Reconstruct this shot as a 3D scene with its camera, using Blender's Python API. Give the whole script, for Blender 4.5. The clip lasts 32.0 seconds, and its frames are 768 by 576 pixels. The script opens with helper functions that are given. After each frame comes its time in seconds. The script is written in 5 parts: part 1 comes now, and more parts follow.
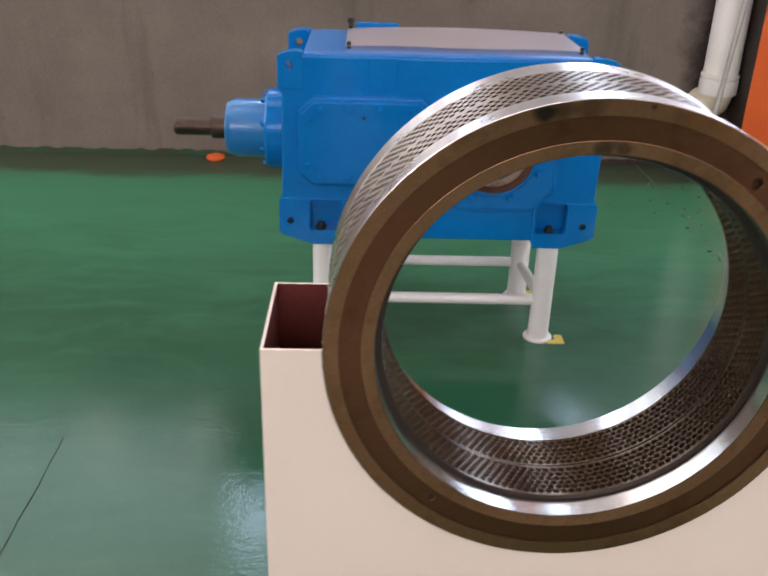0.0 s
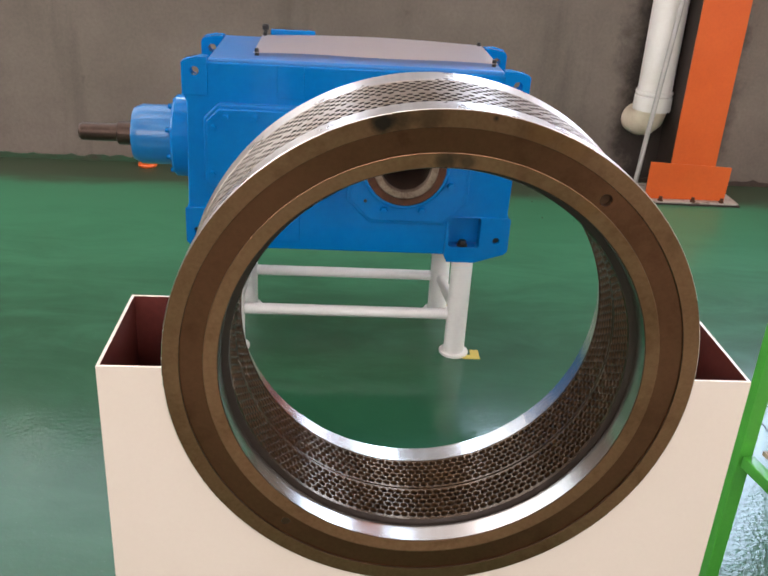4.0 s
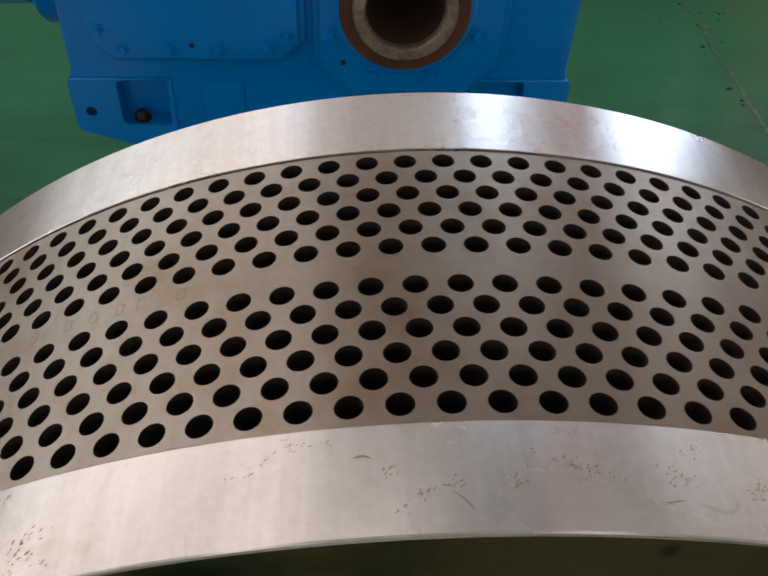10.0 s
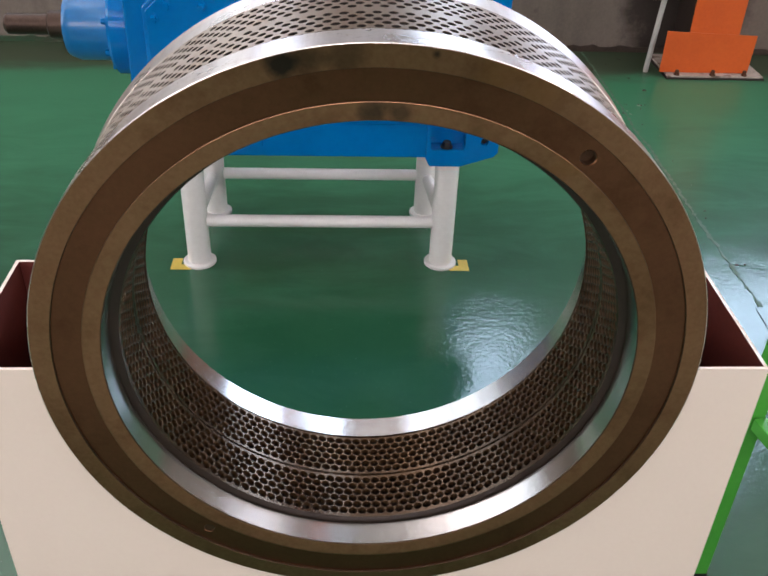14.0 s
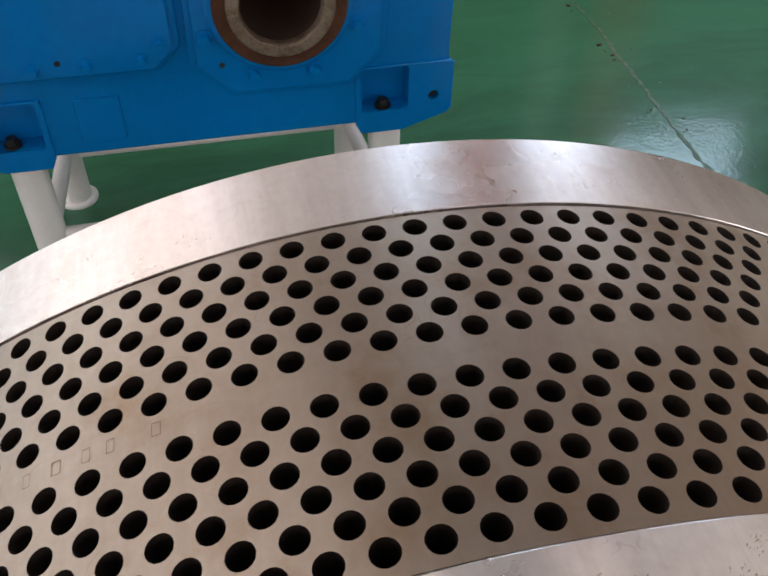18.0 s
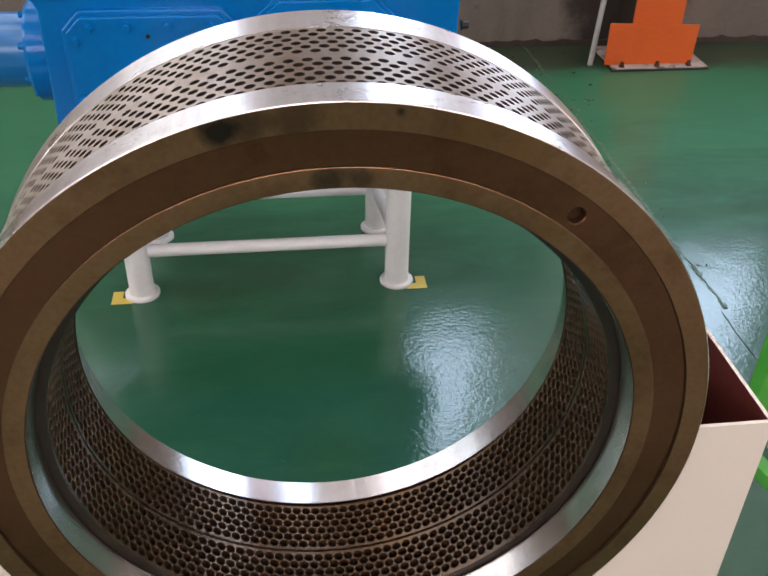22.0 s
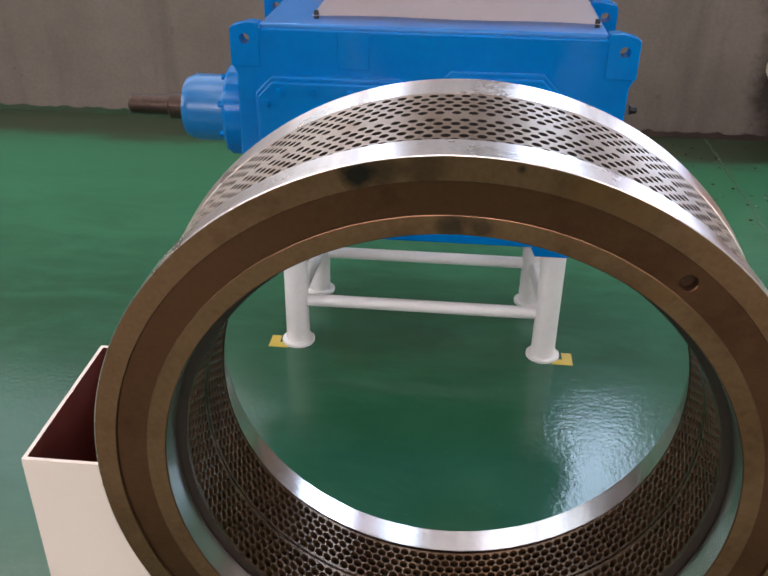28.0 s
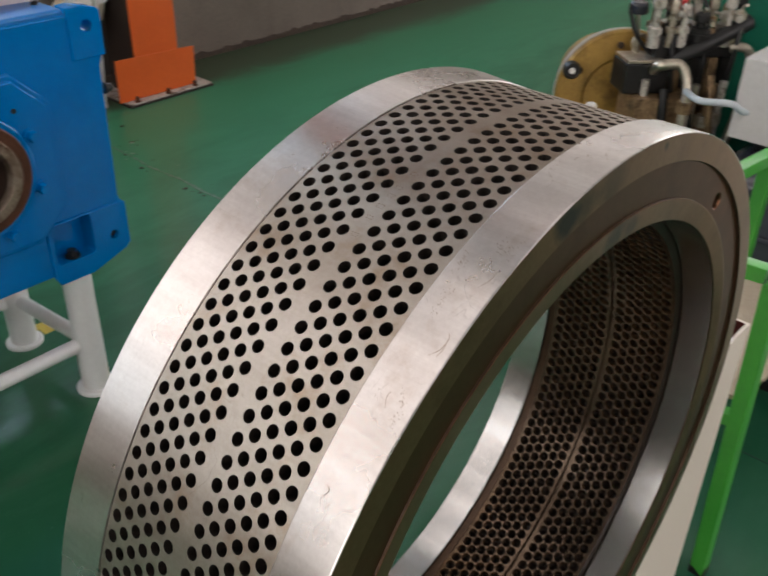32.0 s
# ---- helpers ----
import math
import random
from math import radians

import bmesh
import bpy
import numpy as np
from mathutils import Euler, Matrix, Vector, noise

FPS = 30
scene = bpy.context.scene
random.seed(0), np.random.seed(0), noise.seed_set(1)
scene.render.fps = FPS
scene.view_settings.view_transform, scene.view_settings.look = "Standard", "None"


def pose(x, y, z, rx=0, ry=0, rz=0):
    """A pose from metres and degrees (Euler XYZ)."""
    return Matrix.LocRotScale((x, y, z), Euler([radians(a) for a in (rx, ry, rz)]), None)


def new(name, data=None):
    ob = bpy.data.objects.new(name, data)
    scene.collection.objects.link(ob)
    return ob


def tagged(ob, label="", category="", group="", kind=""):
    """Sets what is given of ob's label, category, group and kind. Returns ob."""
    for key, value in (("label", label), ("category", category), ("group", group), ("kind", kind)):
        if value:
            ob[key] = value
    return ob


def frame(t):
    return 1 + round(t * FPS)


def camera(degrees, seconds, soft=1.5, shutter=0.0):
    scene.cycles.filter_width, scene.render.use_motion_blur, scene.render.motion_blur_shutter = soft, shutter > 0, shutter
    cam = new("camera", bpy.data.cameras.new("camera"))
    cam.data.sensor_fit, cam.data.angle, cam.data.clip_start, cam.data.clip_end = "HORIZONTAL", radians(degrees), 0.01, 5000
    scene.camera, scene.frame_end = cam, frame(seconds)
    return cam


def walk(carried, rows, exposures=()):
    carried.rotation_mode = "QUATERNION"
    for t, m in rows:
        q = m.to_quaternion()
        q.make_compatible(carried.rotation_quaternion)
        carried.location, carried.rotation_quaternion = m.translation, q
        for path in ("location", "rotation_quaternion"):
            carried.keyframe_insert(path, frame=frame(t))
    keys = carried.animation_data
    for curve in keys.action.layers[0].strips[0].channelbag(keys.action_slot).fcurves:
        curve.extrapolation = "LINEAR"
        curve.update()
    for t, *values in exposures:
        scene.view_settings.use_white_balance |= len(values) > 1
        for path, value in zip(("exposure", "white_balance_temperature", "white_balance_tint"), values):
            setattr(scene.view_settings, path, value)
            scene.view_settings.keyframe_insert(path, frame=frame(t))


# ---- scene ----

cam = camera(48.27, 32.0, soft=1.75, shutter=0.3)
PATH = [
    (0, -0.3534, -1.1822, 1.4647, 64.39, -1.63, -0.98),
    (0.5, -0.2054, -1.1910, 1.4736, 67.22, -1.31, -1.10),
    (1, -0.1901, -1.2230, 1.4658, 67.44, -2.19, -2.11),
    (1.5, -0.1871, -1.2373, 1.4560, 66.69, -2.49, -1.94),
    (2, -0.1762, -1.2508, 1.4635, 67.38, -2.54, -2.03),
    (2.5, -0.1871, -1.2627, 1.4598, 68.59, -2.95, -2.10),
    (4.5, -0.1607, -0.9554, 1.4544, 62.04, -3.36, -3.34),
    (5, -0.1389, -0.6815, 1.4581, 58.83, -3.08, -5.01),
    (5.5, -0.0551, -0.4005, 1.4486, 57.85, -3.41, -2.27),
    (6, -0.0438, -0.1974, 1.4267, 48.80, -1.15, -5.33),
    (6.5, -0.0861, -0.0900, 1.4121, 42.29, -1.52, -8.32),
    (7, -0.0638, -0.1065, 1.4129, 42.21, -3.36, -5.80),
    (7.5, -0.0436, -0.1220, 1.4190, 43.59, -2.52, -5.16),
    (8, -0.0501, -0.1244, 1.4191, 44.24, -2.49, -3.27),
    (8.5, -0.0566, -0.1229, 1.4160, 44.78, -2.61, -2.50),
    (9, -0.0562, -0.1254, 1.4157, 45.55, -2.05, -2.49),
    (9.5, -0.0582, -0.1272, 1.4168, 45.95, -2.13, -1.56),
    (10, -0.0461, -0.1342, 1.4267, 46.57, -1.38, -1.89),
    (10.5, -0.0201, -0.1773, 1.4332, 48.04, -1.68, -0.13),
    (11, -0.0019, -0.2793, 1.4061, 49.19, -2.74, 4.49),
    (11.5, 0.0075, -0.4102, 1.4254, 49.86, 1.33, 4.97),
    (12, -0.1002, -0.5391, 1.4321, 51.47, -2.01, -3.86),
    (12.5, -0.1231, -0.6613, 1.4589, 53.71, -1.24, -5.55),
    (13, -0.0660, -0.7315, 1.4497, 54.24, -2.54, -4.42),
    (13.5, -0.0207, -0.8291, 1.4597, 55.26, -2.40, -1.93),
    (15.5, -0.1568, -0.5391, 1.4684, 56.49, 0.02, -5.19),
    (16, -0.0816, -0.3317, 1.4511, 55.51, -0.84, -1.97),
    (16.5, -0.0622, -0.2143, 1.4503, 54.08, -0.75, -2.70),
    (17, -0.0788, -0.1128, 1.4474, 52.15, -2.04, -8.82),
    (17.5, -0.0816, -0.0742, 1.4370, 46.51, -0.24, -10.19),
    (18, -0.0783, -0.0717, 1.4363, 45.06, -0.86, -12.33),
    (18.5, -0.0642, -0.1128, 1.4433, 47.19, 0.43, -12.66),
    (19, -0.0558, -0.1907, 1.4524, 49.30, -0.13, -8.34),
    (19.5, -0.0485, -0.2662, 1.4459, 52.25, -1.36, -4.04),
    (20, -0.0787, -0.3245, 1.4479, 53.32, 0.95, -4.31),
    (20.5, -0.1476, -0.4559, 1.4725, 54.26, 0.89, -3.74),
    (21, -0.1550, -0.5560, 1.4526, 55.59, -1.90, -6.19),
    (21.5, -0.1283, -0.6254, 1.4654, 55.79, -1.34, -8.57),
    (22, -0.0483, -0.6706, 1.4714, 55.55, -1.06, -6.96),
    (22.5, -0.0192, -0.7241, 1.4701, 56.20, -0.77, -3.41),
    (23, -0.0231, -0.7520, 1.4704, 56.92, -1.66, -1.43),
    (23.5, -0.0241, -0.7517, 1.4806, 57.92, -0.55, -1.15),
    (24, -0.0337, -0.7195, 1.4775, 58.35, -1.24, -1.40),
    (24.5, -0.0673, -0.6923, 1.4605, 59.07, -2.72, -1.40),
    (25, -0.0833, -0.6578, 1.4561, 56.88, -2.44, -2.41),
    (25.5, -0.1271, -0.6209, 1.4579, 56.58, -3.27, -3.11),
    (26, -0.1823, -0.5933, 1.4593, 57.14, -3.34, -2.30),
    (26.5, -0.1884, -0.5817, 1.4516, 58.08, -3.61, -2.42),
    (28.5, 0.0312, -0.7787, 1.4824, 61.27, -0.09, 7.13),
    (29, -0.0353, -0.7538, 1.4790, 61.73, -0.90, 1.22),
    (29.5, -0.2223, -0.6937, 1.4808, 60.93, 1.66, -5.19),
    (30, -0.3332, -0.5936, 1.4768, 59.51, 2.17, -9.80),
    (30.3, -0.3772, -0.5166, 1.4653, 59.14, 2.09, -11.73),
    (30.5, -0.4121, -0.4449, 1.4416, 59.44, 2.18, -15.43),
    (30.6, -0.4161, -0.4346, 1.4459, 59.16, 0.99, -16.84),
    (31, -0.4557, -0.3642, 1.4497, 57.01, 0.28, -24.02),
    (31.2, -0.4770, -0.3354, 1.4440, 57.61, -1.14, -26.80),
    (31.5, -0.5241, -0.3033, 1.4574, 58.28, -0.41, -35.76),
    (32, -0.5968, -0.2546, 1.4517, 58.16, -1.35, -48.71),
]
walk(cam, [(r[0], pose(*r[1:])) for r in PATH], exposures=[(0, -0.19, 6450, 15), (1, 0.07, 6450, 15), (2.5, 0.07, 6400, 15), (4.5, 0.00, 6550, 11), (5, -0.20, 6550, 11), (6, -0.89, 6550, 10), (7, -0.95, 6550, 10), (9, -1.00, 6480, 9), (10, -0.97, 6450, 8), (11, -1.05, 6650, 12), (12, -0.24, 6500, 13), (13, -0.15, 6350, 11), (15.5, -0.62, 6300, 15),
                                                               (16, -0.78, 6250, 15), (17, -0.65, 6280, 14), (18, -0.66, 6450, 11), (19, -0.82, 6450, 11), (20, -1.18, 6550, 14), (21, -0.66, 6400, 14), (22, -0.26, 6400, 14), (26, -0.24, 6300, 14), (29, -0.25, 6250, 14), (30, -0.47, 6200, 14), (31, -0.54, 6200, 14), (32, -0.73, 6350, 7)])

# ---------------------------------------------------------------- light
world = bpy.data.worlds.new("sky")
scene.world = world
world.use_nodes = True
wt = world.node_tree
sky = wt.nodes.new("ShaderNodeTexSky")
sky.sky_type = "NISHITA"
sky.sun_disc = False
sky.sun_elevation = radians(48)
sky.sun_rotation = radians(200)
wt.links.new(sky.outputs["Color"], wt.nodes["Background"].inputs["Color"])
wt.nodes["Background"].inputs["Strength"].default_value = 0.12


def window_light(name, x, y, z, rx, rz, w, h, power, color):
    data = bpy.data.lights.new(name, "AREA")
    data.shape, data.size, data.size_y = "RECTANGLE", w, h
    data.energy, data.color = power, color
    ob = new(name, data)
    ob.matrix_world = pose(x, y, z, rx, 0, rz)
    return ob


DAY = (1.0, 0.865, 0.825)
WALL_Y = 3.60
WIN_FAR = [(-5.6, 3.1)]      # window openings in the wall behind the gearbox
WIN_Z = (1.42, 3.30)
# Panes follow floor reflections; those filling the piers are added for the rims.
PANES = [(-5.6, -1.25, 1.84, 1), (-1.25, -0.88, 2.25, 0), (-0.88, -0.62, 1.84, 2), (-0.62, 0.70, 1.84, 2), (0.70, 1.27, 1.84, 0), (1.27, 2.05, 1.84, 1), (2.05, 3.1, 1.42, 0)]    # from, to, sill, frosted (2: dimmed)
HIGH_Z = (3.36, 5.60)                                       # strip of added glowing panels above them, out of view
# Unseen south windows and roof slots, added with lamps to light the hall.
ADDED_WIN_BACK = [(-6.0, -2.6), (-1.7, 1.7), (2.6, 6.0)]
for a, b in ADDED_WIN_BACK:
    window_light("window_light", (a + b) / 2, -7.05, 3.9, 90, 0, b - a - 0.1, 2.3, 178, DAY)
ADDED_SKYLIGHT = [(-3.0, -2.35), (1.75, 2.4)]
for (a, b), power in zip(ADDED_SKYLIGHT, (48, 36)):
    window_light("window_light", (a + b) / 2, -1.6, 5.98, 0, 0, b - a - 0.1, 8.0, power, DAY)


# ---------------------------------------------------------------- materials
def nodes_of(name):
    m = bpy.data.materials.new(name)
    m.use_nodes = True
    t = m.node_tree
    return m, t, t.nodes["Principled BSDF"]


def add(t, kind, **values):
    n = t.nodes.new("ShaderNode" + kind)
    for k, v in values.items():
        n.inputs[k.replace("_", " ")].default_value = v
    return n


def ramp_between(t, fac, lo, hi, a=0.35, b=0.65):
    r = t.nodes.new("ShaderNodeValToRGB")
    r.color_ramp.elements[0].position, r.color_ramp.elements[1].position = a, b
    r.color_ramp.elements[0].color, r.color_ramp.elements[1].color = (*lo, 1), (*hi, 1)
    t.links.new(fac, r.inputs["Fac"])
    return r


def mixed(t, fac, a, b):
    m = t.nodes.new("ShaderNodeMix")
    m.data_type = "RGBA"
    for sock, v in ((m.inputs["Factor"], fac), (m.inputs["A"], a), (m.inputs["B"], b)):
        if isinstance(v, (tuple, float, int)):
            sock.default_value = (*v, 1) if isinstance(v, tuple) else v
        else:
            t.links.new(v, sock)
    return m.outputs["Result"]


def surface(name, color, dark, rough=0.5, metal=0.0, scale=6.0, fine=90.0, bump=0.1, stain=None, stain_scale=2.5,
            stain_at=(0.58, 0.72), rough_var=0.12, coat=0.0, stretch=None):
    """A worn surface: broad tone changes, fine grain, optional stains with their own shape, and relief."""
    m, t, p = nodes_of(name)
    tc = t.nodes.new("ShaderNodeTexCoord")
    vec = tc.outputs["Object"]
    if stretch:
        mp = t.nodes.new("ShaderNodeMapping")
        mp.inputs["Scale"].default_value = stretch
        t.links.new(vec, mp.inputs["Vector"])
        vec = mp.outputs["Vector"]
    broad = add(t, "TexNoise", Scale=scale, Detail=5.0, Roughness=0.6)
    grain = add(t, "TexNoise", Scale=fine, Detail=3.0, Roughness=0.65)
    t.links.new(tc.outputs["Object"], broad.inputs["Vector"])
    t.links.new(vec, grain.inputs["Vector"])
    both = t.nodes.new("ShaderNodeMath")
    both.operation = "MULTIPLY_ADD"
    both.inputs[1].default_value = 0.35
    t.links.new(grain.outputs["Fac"], both.inputs[0])
    part_b = t.nodes.new("ShaderNodeMath")
    part_b.operation = "MULTIPLY"
    part_b.inputs[1].default_value = 0.65
    t.links.new(broad.outputs["Fac"], part_b.inputs[0])
    t.links.new(part_b.outputs[0], both.inputs[2])
    col = ramp_between(t, both.outputs[0], dark, color, 0.34, 0.62).outputs["Color"]
    if stain:
        sn = add(t, "TexNoise", Scale=stain_scale, Detail=7.0, Roughness=0.68)
        t.links.new(tc.outputs["Object"], sn.inputs["Vector"])
        mask = ramp_between(t, sn.outputs["Fac"], (0, 0, 0), (1, 1, 1), *stain_at)
        col = mixed(t, mask.outputs["Color"], col, stain)
    t.links.new(col, p.inputs["Base Color"])
    rr = t.nodes.new("ShaderNodeMapRange")
    rr.inputs["To Min"].default_value, rr.inputs["To Max"].default_value = max(0.02, rough - rough_var), rough + rough_var
    t.links.new(broad.outputs["Fac"], rr.inputs["Value"])
    t.links.new(rr.outputs["Result"], p.inputs["Roughness"])
    p.inputs["Metallic"].default_value = metal
    p.inputs["Coat Weight"].default_value = coat
    p.inputs["Coat Roughness"].default_value = 0.12
    if bump:
        bp = add(t, "Bump", Strength=bump, Distance=0.004)
        t.links.new(both.outputs[0], bp.inputs["Height"])
        t.links.new(bp.outputs["Normal"], p.inputs["Normal"])
    return m


def worked_steel(name, color, dark, rough, stain, stain_at, scratch=0.5, tint=None):
    """Machined steel: axial grinding streaks, blotchy stains, thin squiggly scratches, and a brown tint with its own
    outline.
    """
    m = surface(name, color, dark, rough, 1.0, 9, 220, 0.03, stain, 22, stain_at, 0.05)
    t = m.node_tree
    p = t.nodes["Principled BSDF"]
    col = p.inputs["Base Color"].links[0].from_socket
    tc = t.nodes.new("ShaderNodeTexCoord")
    mp = t.nodes.new("ShaderNodeMapping")
    mp.inputs["Scale"].default_value = (1.0, 0.05, 1.0)
    t.links.new(tc.outputs["Object"], mp.inputs["Vector"])
    streak = add(t, "TexNoise", Scale=34.0, Detail=5.0, Roughness=0.7)
    t.links.new(mp.outputs["Vector"], streak.inputs["Vector"])
    sr = ramp_between(t, streak.outputs["Fac"], (0.82, 0.80, 0.79), (1.0, 1.0, 1.0), 0.36, 0.60)
    mul = t.nodes.new("ShaderNodeMix")
    mul.data_type, mul.blend_type = "RGBA", "MULTIPLY"
    mul.inputs["Factor"].default_value = 0.8
    t.links.new(col, mul.inputs["A"])
    t.links.new(sr.outputs["Color"], mul.inputs["B"])
    col = mul.outputs["Result"]
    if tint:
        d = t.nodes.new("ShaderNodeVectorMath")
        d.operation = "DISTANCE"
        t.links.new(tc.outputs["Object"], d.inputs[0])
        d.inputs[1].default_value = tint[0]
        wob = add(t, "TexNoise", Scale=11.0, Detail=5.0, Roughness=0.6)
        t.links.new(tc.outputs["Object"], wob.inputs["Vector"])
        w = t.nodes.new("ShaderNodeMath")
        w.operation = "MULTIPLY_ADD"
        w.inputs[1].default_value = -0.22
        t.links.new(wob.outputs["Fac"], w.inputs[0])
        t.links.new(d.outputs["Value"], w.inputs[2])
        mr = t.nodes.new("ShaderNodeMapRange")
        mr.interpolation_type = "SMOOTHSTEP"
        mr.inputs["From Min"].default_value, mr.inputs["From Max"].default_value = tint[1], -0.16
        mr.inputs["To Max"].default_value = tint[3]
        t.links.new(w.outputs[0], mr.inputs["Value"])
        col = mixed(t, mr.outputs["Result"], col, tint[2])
    curl = add(t, "TexNoise", Scale=16.0, Detail=1.5, Roughness=0.5, Distortion=2.2)
    t.links.new(tc.outputs["Object"], curl.inputs["Vector"])
    off = t.nodes.new("ShaderNodeMath")
    off.operation = "SUBTRACT"
    off.inputs[1].default_value = 0.5
    t.links.new(curl.outputs["Fac"], off.inputs[0])
    ab = t.nodes.new("ShaderNodeMath")
    ab.operation = "ABSOLUTE"
    t.links.new(off.outputs[0], ab.inputs[0])
    line = ramp_between(t, ab.outputs[0], (1, 1, 1), (0, 0, 0), 0.0015, 0.006)
    where = add(t, "TexNoise", Scale=19.0, Detail=4.0, Roughness=0.7)
    t.links.new(tc.outputs["Object"], where.inputs["Vector"])
    gate = ramp_between(t, where.outputs["Fac"], (0, 0, 0), (scratch, scratch, scratch), 0.53, 0.60)
    both = t.nodes.new("ShaderNodeMath")
    both.operation = "MULTIPLY"
    t.links.new(line.outputs["Color"], both.inputs[0])
    t.links.new(gate.outputs["Color"], both.inputs[1])
    col = mixed(t, both.outputs[0], col, (0.16, 0.10, 0.07))
    t.links.new(col, p.inputs["Base Color"])
    tan = t.nodes.new("ShaderNodeTangent")
    tan.direction_type, tan.axis = "RADIAL", "Y"
    t.links.new(tan.outputs["Tangent"], p.inputs["Tangent"])
    p.inputs["Anisotropic"].default_value = 0.45
    p.inputs["Anisotropic Rotation"].default_value = 0.25
    return m


STEEL = worked_steel("ground_steel", (0.82, 0.765, 0.730), (0.68, 0.620, 0.585), 0.28, (0.62, 0.52, 0.45), (0.56, 0.82), 0.22)
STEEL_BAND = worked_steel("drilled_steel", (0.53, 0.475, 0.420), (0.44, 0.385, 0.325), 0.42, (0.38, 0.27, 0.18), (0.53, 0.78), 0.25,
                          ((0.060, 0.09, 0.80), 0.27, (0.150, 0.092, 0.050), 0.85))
STEEL_INNER = worked_steel("turned_inner_steel", (0.74, 0.72, 0.70), (0.62, 0.60, 0.585), 0.22, (0.40, 0.36, 0.32), (0.66, 0.84), 0.2)
TRACK = surface("oily_track_steel", (0.138, 0.096, 0.064), (0.066, 0.040, 0.023), 0.24, 0.66, 10, 180, 0.10, (0.130, 0.067, 0.026), 5, (0.44, 0.74))
COUNTER = surface("brown_countersink", (0.085, 0.045, 0.022), (0.045, 0.024, 0.012), 0.40, 0.55, 30, 180, 0.05)
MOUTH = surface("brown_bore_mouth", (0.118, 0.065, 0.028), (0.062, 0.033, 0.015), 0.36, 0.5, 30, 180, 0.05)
# Near-black colour stands in for the shade inside deep bores.
BORE = surface("blackened_bore", (0.014, 0.008, 0.005), (0.005, 0.003, 0.002), 0.6, 0.0, 40, 200, 0.05)

# Near-black for grooves and inner bore ends, in place of their shade.
DARK_GAP = surface("dark_gap", (0.026, 0.016, 0.010), (0.012, 0.007, 0.004), 0.45, 0.0, 40, 200, 0.05)


def face_steel(name, color, dark, stain, rough, smudges=()):
    """Oiled, heat-tinted steel: mottled tone, turning marks and a few dark smudges with soft edges."""
    m = surface(name, color, dark, rough, 0.94, 3, 160, 0.02, stain, 8, (0.50, 0.74), 0.06)
    t = m.node_tree
    p = t.nodes["Principled BSDF"]
    col = p.inputs["Base Color"].links[0].from_socket
    tc = t.nodes.new("ShaderNodeTexCoord")
    wob = add(t, "TexNoise", Scale=38.0, Detail=4.0, Roughness=0.6)
    t.links.new(tc.outputs["Object"], wob.inputs["Vector"])
    for x, z, r, k, tint in smudges:
        d = t.nodes.new("ShaderNodeVectorMath")
        d.operation = "DISTANCE"
        t.links.new(tc.outputs["Object"], d.inputs[0])
        d.inputs[1].default_value = (x, 0.002, z)
        w = t.nodes.new("ShaderNodeMath")
        w.operation = "MULTIPLY_ADD"
        t.links.new(wob.outputs["Fac"], w.inputs[0])
        w.inputs[1].default_value = -r * 1.3
        t.links.new(d.outputs["Value"], w.inputs[2])
        mr = t.nodes.new("ShaderNodeMapRange")
        mr.inputs["From Min"].default_value, mr.inputs["From Max"].default_value = r * 0.40, -r * 0.30
        mr.inputs["To Max"].default_value = k
        t.links.new(w.outputs[0], mr.inputs["Value"])
        col = mixed(t, mr.outputs["Result"], col, tint)
    t.links.new(col, p.inputs["Base Color"])
    tan = t.nodes.new("ShaderNodeTangent")
    tan.direction_type, tan.axis = "RADIAL", "Y"
    t.links.new(tan.outputs["Tangent"], p.inputs["Tangent"])
    p.inputs["Anisotropic"].default_value = 0.6
    return m


SMUT, AMBER = (0.035, 0.030, 0.026), (0.30, 0.14, 0.05)
FACE = face_steel("oiled_face_steel", (0.355, 0.190, 0.104), (0.235, 0.115, 0.059), (0.160, 0.073, 0.036), 0.32,
                  [(-0.098, 0.800, 0.020, 0.95, SMUT), (-0.075, 0.806, 0.022, 0.55, SMUT), (-0.035, 0.810, 0.026, 0.45, SMUT), (0.054, 0.814, 0.0055, 0.9, SMUT),
                   (-0.005, 0.752, 0.020, 0.75, SMUT), (0.020, 0.750, 0.016, 0.6, SMUT), (0.120, 0.796, 0.03, 0.45, AMBER), (0.160, 0.775, 0.03, 0.4, AMBER), (0.20, 0.69, 0.02, 0.35, AMBER)])
RECESS = face_steel("brown_recess_steel", (0.178, 0.082, 0.042), (0.134, 0.060, 0.031), (0.090, 0.038, 0.019), 0.37)
CREAM = surface("cream_paint", (0.85, 0.745, 0.645), (0.82, 0.715, 0.615), 0.42, 0.0, 2.5, 120, 0.02, None, rough_var=0.05)
OXIDE = surface("red_oxide_primer", (0.150, 0.030, 0.022), (0.100, 0.018, 0.014), 0.55, 0.0, 5, 90, 0.05)
BLUE = surface("blue_gearbox_enamel", (0.0001, 0.162, 0.480), (0.0001, 0.137, 0.425), 0.11, 0.0, 6, 60, 0.10, None, rough_var=0.05, coat=0.0)
BLUE.node_tree.nodes["Principled BSDF"].inputs["Specular IOR Level"].default_value = 0.24
